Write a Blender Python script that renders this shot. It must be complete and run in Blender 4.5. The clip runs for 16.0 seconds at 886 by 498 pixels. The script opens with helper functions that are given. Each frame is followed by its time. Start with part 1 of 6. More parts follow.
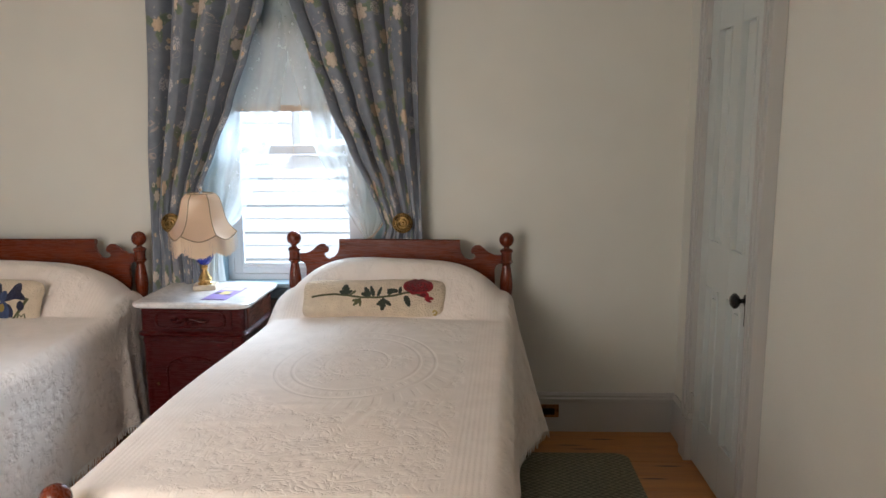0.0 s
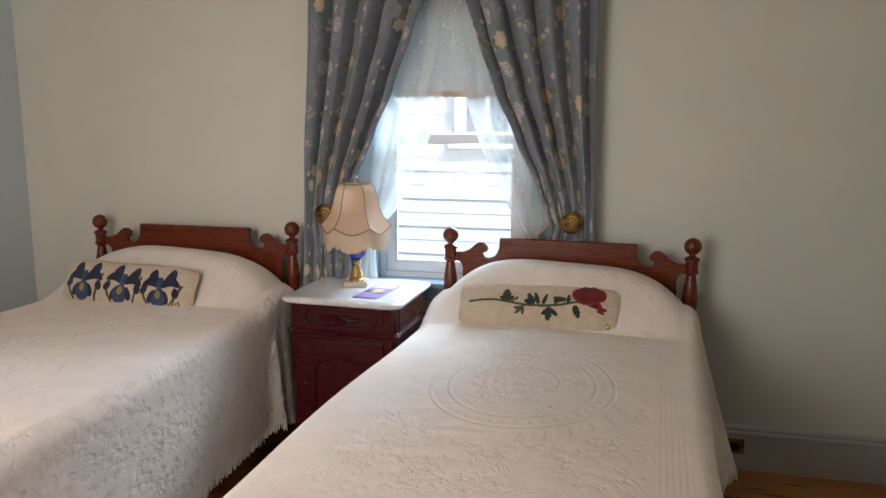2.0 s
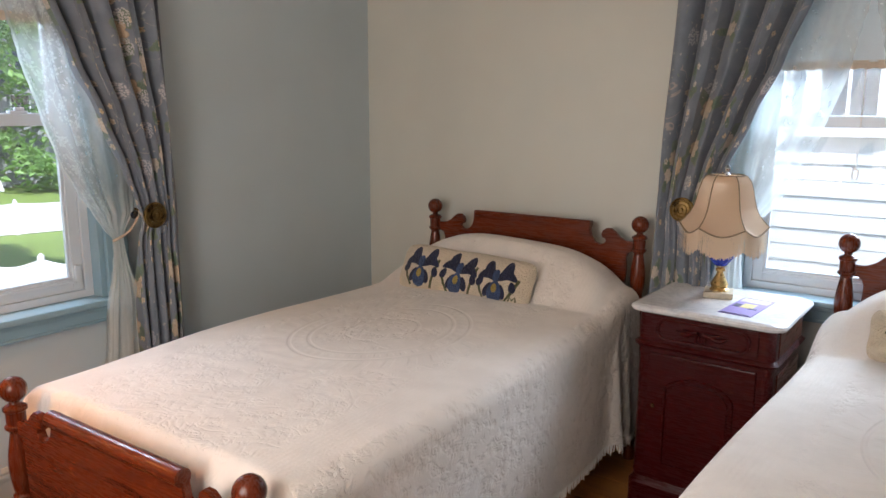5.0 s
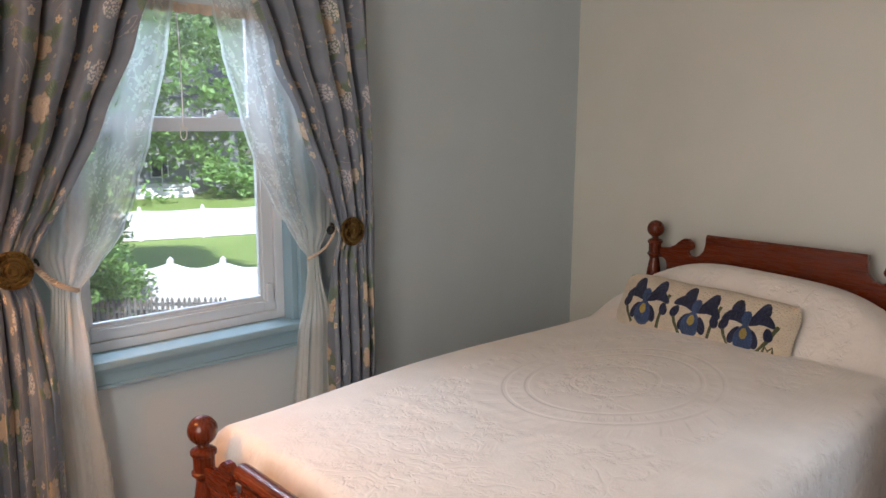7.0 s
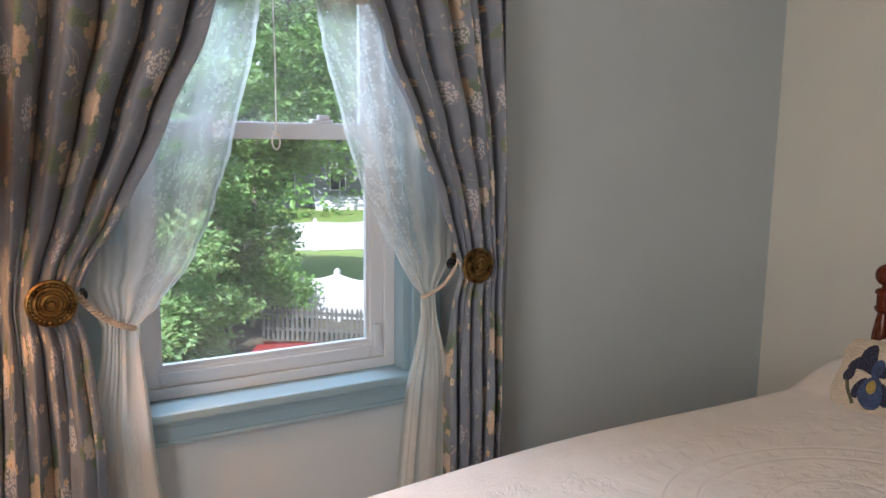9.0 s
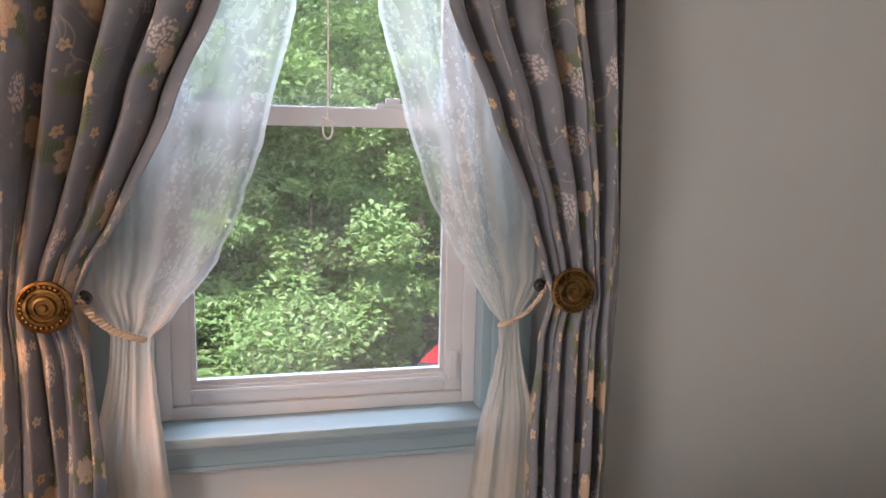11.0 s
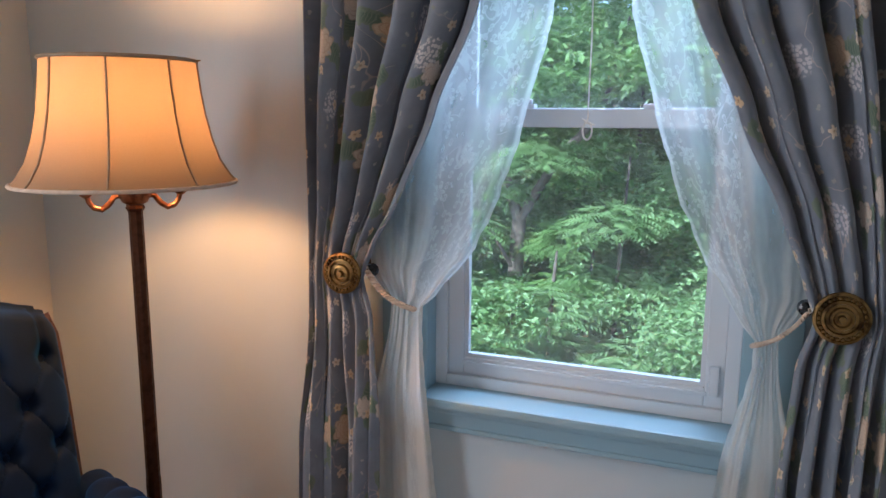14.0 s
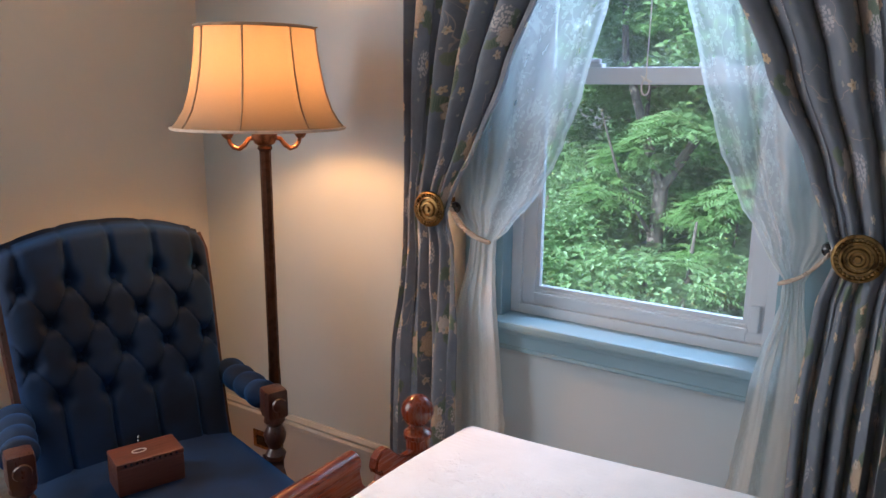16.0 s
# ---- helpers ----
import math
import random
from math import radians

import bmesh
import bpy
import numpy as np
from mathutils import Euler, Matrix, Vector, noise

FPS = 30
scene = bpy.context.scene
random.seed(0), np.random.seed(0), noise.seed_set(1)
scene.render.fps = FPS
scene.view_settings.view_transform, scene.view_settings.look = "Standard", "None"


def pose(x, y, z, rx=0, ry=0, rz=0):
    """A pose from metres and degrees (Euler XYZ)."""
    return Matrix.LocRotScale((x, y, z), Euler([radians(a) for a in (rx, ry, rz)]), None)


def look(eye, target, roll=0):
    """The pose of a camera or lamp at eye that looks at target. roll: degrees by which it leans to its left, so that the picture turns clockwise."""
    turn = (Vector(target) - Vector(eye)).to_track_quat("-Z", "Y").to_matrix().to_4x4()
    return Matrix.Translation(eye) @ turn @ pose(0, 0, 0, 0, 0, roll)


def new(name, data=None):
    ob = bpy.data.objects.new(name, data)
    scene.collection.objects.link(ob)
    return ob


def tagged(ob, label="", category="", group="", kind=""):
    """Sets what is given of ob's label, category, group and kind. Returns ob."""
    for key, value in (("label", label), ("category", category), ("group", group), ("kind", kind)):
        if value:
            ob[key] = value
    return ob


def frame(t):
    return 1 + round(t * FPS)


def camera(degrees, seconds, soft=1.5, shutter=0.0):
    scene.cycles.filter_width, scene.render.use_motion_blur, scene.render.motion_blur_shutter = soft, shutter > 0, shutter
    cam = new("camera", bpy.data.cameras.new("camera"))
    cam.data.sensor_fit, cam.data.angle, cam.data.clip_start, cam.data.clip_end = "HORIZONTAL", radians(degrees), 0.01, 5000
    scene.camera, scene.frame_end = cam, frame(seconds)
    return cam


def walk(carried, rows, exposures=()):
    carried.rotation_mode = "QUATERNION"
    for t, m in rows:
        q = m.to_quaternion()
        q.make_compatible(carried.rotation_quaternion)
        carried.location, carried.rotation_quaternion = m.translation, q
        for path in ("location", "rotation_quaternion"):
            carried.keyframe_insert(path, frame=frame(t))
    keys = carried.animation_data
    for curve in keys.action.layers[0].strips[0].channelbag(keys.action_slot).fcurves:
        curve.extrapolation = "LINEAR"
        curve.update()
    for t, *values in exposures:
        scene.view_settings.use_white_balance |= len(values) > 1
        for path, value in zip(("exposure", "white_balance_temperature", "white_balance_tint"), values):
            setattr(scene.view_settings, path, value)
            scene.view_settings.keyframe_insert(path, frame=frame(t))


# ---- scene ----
cam = camera(61.5, 16.0)
PATH = [
    (0, (3.157, -3.655, 1.547), (3.086, -1.682, 1.222), -0.3),
    (0.5, (3.098, -3.6, 1.551), (2.985, -1.631, 1.222), -0.2),
    (1, (3.076, -3.522, 1.537), (2.875, -1.559, 1.21), -0.1),
    (1.5, (3.029, -3.422, 1.518), (2.725, -1.472, 1.196), 0.1),
    (2, (3.012, -3.325, 1.51), (2.569, -1.404, 1.176), 0.3),
    (2.5, (2.993, -3.258, 1.484), (2.41, -1.376, 1.142), 0.4),
    (3, (2.915, -3.219, 1.473), (2.22, -1.378, 1.116), 0.4),
    (3.5, (2.824, -3.176, 1.465), (2.021, -1.382, 1.097), 0.4),
    (4, (2.748, -3.152, 1.452), (1.841, -1.408, 1.087), 0.4),
    (4.5, (2.696, -3.114, 1.453), (1.675, -1.433, 1.088), 0.4),
    (5, (2.61, -3.056, 1.478), (1.486, -1.444, 1.109), 0.2),
    (7.5, (2.063, -2.786, 1.444), (0.545, -1.527, 1.111), 0.6),
    (8, (1.983, -2.667, 1.443), (0.387, -1.507, 1.112), 0.7),
    (8.5, (1.907, -2.567, 1.424), (0.253, -1.485, 1.117), 0.4),
    (9, (1.806, -2.477, 1.425), (0.094, -1.485, 1.129), 0.7),
    (11.5, (1.526, -1.947, 1.415), (-0.421, -1.612, 1.101), 0.8),
    (12, (1.471, -1.863, 1.417), (-0.497, -1.685, 1.11), 0.3),
    (12.5, (1.446, -1.722, 1.432), (-0.523, -1.859, 1.111), 0.2),
    (13, (1.497, -1.704, 1.439), (-0.451, -2.021, 1.117), 0.7),
    (13.5, (1.539, -1.649, 1.442), (-0.355, -2.195, 1.102), 0.4),
    (14, (1.61, -1.593, 1.437), (-0.223, -2.314, 1.089), 0.3),
    (14.5, (1.673, -1.531, 1.436), (-0.104, -2.37, 1.066), 0.3),
    (15, (1.708, -1.469, 1.432), (-0.016, -2.404, 1.037), 0.4),
    (15.5, (1.733, -1.377, 1.421), (0.061, -2.394, 1.007), 0.5),
    (16, (1.777, -1.297, 1.409), (0.145, -2.37, 0.981), 0.5),
]
walk(cam, [(t, look(eye, target, roll)) for t, eye, target, roll in PATH],
     [(0, 1.29, 5850, 13), (2.5, 1.12, 5900, 13), (5, 1.09, 5900, 14), (9.2, 1.16, 5750, 15), (11.4, 1.32, 6350, 25), (12.3, 1.3, 6400, 25), (13.2, 1.05, 5000, 13), (16, 1.15, 5050, 12)])

# ---- world, sun, exposure ----
world = bpy.data.worlds.new("world")
scene.world = world
world.use_nodes = True
wn = world.node_tree
sky = wn.nodes.new("ShaderNodeTexSky")
sky.sky_type, sky.sun_disc = "NISHITA", False
sky.sun_elevation, sky.sun_rotation = radians(41), radians(115)
wn.links.new(sky.outputs[0], wn.nodes["Background"].inputs[0])
wn.nodes["Background"].inputs[1].default_value = 0.15

sun = new("sun", bpy.data.lights.new("sun", "SUN"))
sun.data.energy, sun.data.angle, sun.data.color = 5.0, radians(0.6), (1.0, 0.95, 0.87)
sun.matrix_world = look((0, 0, 0), (-0.68, 0.32, -0.66))


def lamp(name, kind, place, target, watts, colour, size=0.1, size_y=0.1):
    ob = new(name, bpy.data.lights.new(name, kind))
    ob.data.energy, ob.data.color = watts, colour
    if kind == "AREA":
        ob.data.shape, ob.data.size, ob.data.size_y = "RECTANGLE", size, size_y
    else:
        ob.data.shadow_soft_size = size
    ob.matrix_world = look(place, target)
    return ob


# daylight that comes down from the sky over each window, steep and slanting
lamp("sky_light_north", "AREA", (2.45, 0.75, 2.30), (1.4, -1.6, 0.65), 22, (0.80, 0.92, 1.0), 1.2, 0.5)
lamp("open_sky_north", "AREA", (3.3, 3.3, 3.15), (1.4, -1.2, 0.8), 250, (0.80, 0.92, 1.0), 3.0, 1.2)
lamp("sky_light_west", "AREA", (-0.75, -1.91, 2.35), (1.6, -1.9, 0.9), 18, (0.86, 0.94, 1.0), 1.0, 0.5)
lamp("open_sky_west", "AREA", (-3.6, -1.95, 3.75), (1.8, -1.5, 0.7), 34, (0.86, 0.94, 1.0), 2.4, 1.2)
# warm fill lamp added in an unseen south wall opening, behind the camera
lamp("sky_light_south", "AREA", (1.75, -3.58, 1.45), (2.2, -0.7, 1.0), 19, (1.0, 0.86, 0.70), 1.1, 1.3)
# the bulbs in the floor lamp: one on the stem, one low among the candle arms
lamp("floor_lamp_bulb", "POINT", (0.387, -2.80, 1.462), (0.385, -2.8, 0), 9.8, (1.0, 0.41, 0.105), 0.05)
lamp("candle_bulb", "POINT", (0.387, -2.79, 1.405), (0.385, -2.8, 0), 2.2, (1.0, 0.42, 0.11), 0.06)

# ---- materials ----
def material(name):
    m = bpy.data.materials.new(name)
    m.use_nodes = True
    return m, m.node_tree, m.node_tree.nodes["Principled BSDF"]


def put(nt, socket, v):
    if isinstance(v, bpy.types.NodeSocket):
        nt.links.new(v, socket)
    elif isinstance(v, tuple) and len(v) == 3 and socket.type == "RGBA":
        socket.default_value = (*v, 1)
    else:
        socket.default_value = v


def coords(nt, kind="Object", scale=(1, 1, 1), turn=(0, 0, 0)):
    tc = nt.nodes.new("ShaderNodeTexCoord")
    mp = nt.nodes.new("ShaderNodeMapping")
    mp.inputs["Scale"].default_value, mp.inputs["Rotation"].default_value = scale, turn
    nt.links.new(tc.outputs[kind], mp.inputs["Vector"])
    return mp.outputs[0]


def grain(nt, vec, scale, detail=4.0, rough=0.55, bend=0.0):
    n = nt.nodes.new("ShaderNodeTexNoise")
    put(nt, n.inputs["Vector"], vec)
    n.inputs["Scale"].default_value, n.inputs["Detail"].default_value = scale, detail
    n.inputs["Roughness"].default_value, n.inputs["Distortion"].default_value = rough, bend
    return n.outputs["Fac"]


def cells(nt, vec, scale, feature="F1", flat=False, jitter=1.0):
    n = nt.nodes.new("ShaderNodeTexVoronoi")
    n.feature = feature
    if flat:
        n.voronoi_dimensions = "2D"
    put(nt, n.inputs["Vector"], vec)
    n.inputs["Scale"].default_value, n.inputs["Randomness"].default_value = scale, jitter
    return n


def calc(nt, op, a, b=0.0, c=0.0):
    n = nt.nodes.new("ShaderNodeMath")
    n.operation = op
    for s, v in zip(n.inputs, (a, b, c)):
        put(nt, s, v)
    return n.outputs[0]


def span(nt, v, lo, hi, a=0.0, b=1.0):
    n = nt.nodes.new("ShaderNodeMapRange")
    n.interpolation_type = "SMOOTHSTEP"
    for s, x in zip(n.inputs, (v, lo, hi, a, b)):
        put(nt, s, x)
    return n.outputs[0]


def blend(nt, f, a, b, mode="MIX"):
    n = nt.nodes.new("ShaderNodeMix")
    n.data_type, n.blend_type = "RGBA", mode
    put(nt, n.inputs[0], f), put(nt, n.inputs[6], a), put(nt, n.inputs[7], b)
    return n.outputs[2]


def ramp(nt, f, *stops):
    n = nt.nodes.new("ShaderNodeValToRGB")
    while len(n.color_ramp.elements) < len(stops):
        n.color_ramp.elements.new(0.5)
    for e, (p, c) in zip(n.color_ramp.elements, stops):
        e.position, e.color = p, (*c, 1)
    put(nt, n.inputs[0], f)
    return n.outputs[0]


def relief(nt, bsdf, height, strength, distance):
    n = nt.nodes.new("ShaderNodeBump")
    n.inputs["Strength"].default_value, n.inputs["Distance"].default_value = strength, distance
    put(nt, n.inputs["Height"], height)
    nt.links.new(n.outputs[0], bsdf.inputs["Normal"])


def parts_of(nt, vec):
    n = nt.nodes.new("ShaderNodeSeparateXYZ")
    put(nt, n.inputs[0], vec)
    return n.outputs


def surface(nt, bsdf, colour, rough, metal=0.0, coat=0.0, sheen=0.0):
    put(nt, bsdf.inputs["Base Color"], colour)
    put(nt, bsdf.inputs["Roughness"], rough)
    bsdf.inputs["Metallic"].default_value = metal
    bsdf.inputs["Coat Weight"].default_value = coat
    bsdf.inputs["Sheen Weight"].default_value = sheen


def paint(name, colour, rough=0.55, bumps=0.15):
    m, nt, b = material(name)
    v = coords(nt)
    big, fine = grain(nt, v, 1.3, 3), grain(nt, v, 140, 2)
    dark = tuple(c * 0.93 for c in colour)
    surface(nt, b, blend(nt, span(nt, big, 0.3, 0.7), colour, dark), span(nt, big, 0.2, 0.8, rough - 0.06, rough + 0.08))
    relief(nt, b, fine, bumps, 0.002)
    return m


def wood(name, light, dark, rough=0.32, coat=0.25, along="x", scale=1.0):
    m, nt, b = material(name)
    s = {"x": (1.2, 14, 14), "y": (14, 1.2, 14), "z": (14, 14, 1.2)}[along]
    v = coords(nt, scale=tuple(q * scale for q in s))
    g, fine = grain(nt, v, 2.2, 6, 0.6, 1.2), grain(nt, v, 14, 3)
    c = ramp(nt, g, (0.25, dark), (0.55, light), (0.8, tuple(0.5 * (p + q) for p, q in zip(light, dark))))
    c = blend(nt, span(nt, fine, 0.45, 0.75, 0, 0.35), c, dark)
    surface(nt, b, c, span(nt, fine, 0.2, 0.8, rough - 0.05, rough + 0.12), coat=coat)
    relief(nt, b, fine, 0.12, 0.002)
    return m


def metal(name, colour, dark, rough=0.28):
    m, nt, b = material(name)
    f = grain(nt, coords(nt), 60, 4)
    surface(nt, b, blend(nt, span(nt, f, 0.45, 0.7), colour, dark), span(nt, f, 0.3, 0.7, rough, rough + 0.2), metal=1.0)
    relief(nt, b, f, 0.1, 0.001)
    return m


WALL = paint("sage_wall_paint", (0.655, 0.66, 0.60), 0.6)
# west wall: its cool bluish shade is mixed into the paint colour
WALL_W = paint("bluish_shade_wall_paint", (0.53, 0.605, 0.64), 0.6)
CEIL = paint("ceiling_white", (0.78, 0.77, 0.73), 0.7)
TRIM = paint("grey_trim_paint", (0.47, 0.475, 0.455), 0.35, 0.06)
TRIM_BLUE = paint("blue_trim_paint", (0.29, 0.425, 0.495), 0.32, 0.06)
SASH = paint("white_sash_vinyl", (0.66, 0.70, 0.74), 0.32, 0.04)
DOOR = paint("grey_green_door_paint", (0.53, 0.575, 0.56), 0.33, 0.08)
CHERRY = wood("cherry_wood", (0.150, 0.026, 0.006), (0.050, 0.008, 0.003), 0.24, 0.2)
CHERRY_UP = wood("cherry_wood_upright", (0.135, 0.024, 0.007), (0.046, 0.008, 0.003), 0.24, 0.2, "z")
MAHOG = wood("mahogany", (0.052, 0.0044, 0.0046), (0.036, 0.0032, 0.0034), 0.24, 0.0)
MAHOG.node_tree.nodes["Principled BSDF"].inputs["Specular IOR Level"].default_value = 0.30
for stained in (CHERRY, CHERRY_UP):
    stained.node_tree.nodes["Principled BSDF"].inputs["Specular IOR Level"].default_value = 0.35
MAHOG_SIDE = wood("mahogany_flame", (0.13, 0.026, 0.010), (0.040, 0.007, 0.004), 0.24, 0.1, "y")
WALNUT = wood("carved_walnut", (0.055, 0.020, 0.013), (0.018, 0.007, 0.005), 0.3, 0.2, "z")
BOXWOOD = wood("box_walnut", (0.11, 0.038, 0.022), (0.045, 0.015, 0.010), 0.4, 0.05)
BRASS = metal("aged_brass", (0.24, 0.155, 0.055), (0.05, 0.03, 0.012), 0.36)
BRIGHT_BRASS = metal("bright_brass", (0.66, 0.47, 0.20), (0.35, 0.22, 0.08), 0.24)
DARK_BRASS = metal("dark_brass", (0.20, 0.13, 0.06), (0.05, 0.035, 0.02), 0.4)
BRONZE = metal("bronze_lamp", (0.27, 0.125, 0.06), (0.11, 0.05, 0.028), 0.34)
POLE = metal("dark_bronze_pole", (0.075, 0.036, 0.022), (0.055, 0.027, 0.017), 0.4)
CHROME = metal("pewter", (0.6, 0.6, 0.6), (0.3, 0.3, 0.3), 0.2)


def plain(name, colour, rough=0.5, metallic=0.0, scale=40, var=0.8, bumps=0.1):
    m, nt, b = material(name)
    f = grain(nt, coords(nt), scale, 4)
    surface(nt, b, blend(nt, span(nt, f, 0.35, 0.7), colour, tuple(c * var for c in colour)), rough, metallic)
    relief(nt, b, f, bumps, 0.002)
    return m


BLACK = plain("black_iron", (0.012, 0.012, 0.013), 0.22)
PLASTER_LIGHT = plain("cream_stone", (0.62, 0.55, 0.42), 0.4)


def marble_mat():
    m, nt, b = material("white_marble")
    v = coords(nt)
    g = grain(nt, v, 5, 8, 0.65, 2.2)
    vein = calc(nt, "ABSOLUTE", calc(nt, "SUBTRACT", g, 0.5))
    c = ramp(nt, vein, (0.0, (0.60, 0.60, 0.61)), (0.04, (0.70, 0.70, 0.70)), (0.2, (0.77, 0.76, 0.745)))
    surface(nt, b, c, 0.22, coat=0.2)
    return m


MARBLE = marble_mat()


def coverlet_mat():
    m, nt, b = material("ivory_matelasse")
    v = coords(nt, "UV")
    x, y, _ = parts_of(nt, v)
    ax = calc(nt, "ABSOLUTE", x)
    wob = grain(nt, v, 9, 3)
    dx, dy = calc(nt, "DIVIDE", x, 0.275), calc(nt, "DIVIDE", calc(nt, "ADD", y, 1.0), 0.36)
    e = calc(nt, "SQRT", calc(nt, "ADD", calc(nt, "POWER", dx, 2.0), calc(nt, "POWER", dy, 2.0)))
    ang = calc(nt, "ARCTAN2", dy, dx)
    def ring(at, width):
        return span(nt, calc(nt, "ABSOLUTE", calc(nt, "SUBTRACT", e, at)), width * 0.3, width, 1, 0)
    beads = calc(nt, "MULTIPLY", ring(0.90, 0.055), span(nt, calc(nt, "SINE", calc(nt, "MULTIPLY", ang, 44)), -0.2, 0.5))
    spokes = calc(nt, "MULTIPLY", ring(1.16, 0.13), span(nt, calc(nt, "SINE", calc(nt, "ADD", calc(nt, "MULTIPLY", ang, 30), calc(nt, "MULTIPLY", e, 9))), 0.1, 0.7))
    oval = calc(nt, "ADD", calc(nt, "ADD", ring(1.0, 0.028), ring(0.80, 0.028)), calc(nt, "ADD", calc(nt, "MULTIPLY", beads, 0.7), calc(nt, "MULTIPLY", spokes, 0.8)))
    oval = calc(nt, "ADD", oval, ring(0.40, 0.03))
    # scrolling stems and leaves, as raised lines
    bentn = grain(nt, v, 6.5, 2, 0.5, 1.6)
    lines = span(nt, calc(nt, "ABSOLUTE", calc(nt, "SINE", calc(nt, "MULTIPLY", bentn, 19))), 0.0, 0.95, 1, 0)
    sprig = cells(nt, v, 30, "SMOOTH_F1").outputs["Distance"]
    leafy = span(nt, calc(nt, "ADD", sprig, calc(nt, "MULTIPLY", grain(nt, v, 38, 3, 0.6, 1.5), 0.9)), 0.50, 1.05, 1, 0)
    scroll = calc(nt, "MAXIMUM", calc(nt, "MULTIPLY", lines, 0.32), calc(nt, "MULTIPLY", leafy, 0.8))
    patch = span(nt, grain(nt, v, 6.0, 1), 0.36, 0.50)
    outer = calc(nt, "MULTIPLY", span(nt, e, 1.26, 1.34), span(nt, ax, 0.37, 0.39, 1, 0))
    inner = span(nt, e, 0.68, 0.76, 1, 0)
    field = calc(nt, "MULTIPLY", calc(nt, "MULTIPLY", scroll, patch), calc(nt, "ADD", outer, inner))
    stripe = calc(nt, "SINE", calc(nt, "MULTIPLY", ax, 420))
    border = calc(nt, "MULTIPLY", span(nt, ax, 0.385, 0.40), span(nt, ax, 0.475, 0.49, 1, 0))
    side = calc(nt, "MULTIPLY", leafy, span(nt, ax, 0.50, 0.54))
    tuft = grain(nt, v, 150, 2)
    h = calc(nt, "ADD", calc(nt, "MULTIPLY", oval, 0.42), calc(nt, "MULTIPLY", field, 1.0))
    h = calc(nt, "ADD", h, calc(nt, "MULTIPLY", calc(nt, "MULTIPLY", stripe, border), 0.055))
    h = calc(nt, "ADD", h, calc(nt, "MULTIPLY", side, 1.35))
    h = calc(nt, "ADD", h, calc(nt, "ADD", calc(nt, "MULTIPLY", wob, 0.2), calc(nt, "MULTIPLY", tuft, 0.25)))
    c = blend(nt, span(nt, wob, 0.3, 0.7), (0.81, 0.745, 0.68), (0.75, 0.685, 0.62))
    surface(nt, b, c, 0.85, sheen=0.25)
    relief(nt, b, h, 0.7, 0.0055)
    return m


SPREAD = coverlet_mat()
FRINGE = plain("ivory_fringe", (0.82, 0.78, 0.72), 0.9, scale=200)


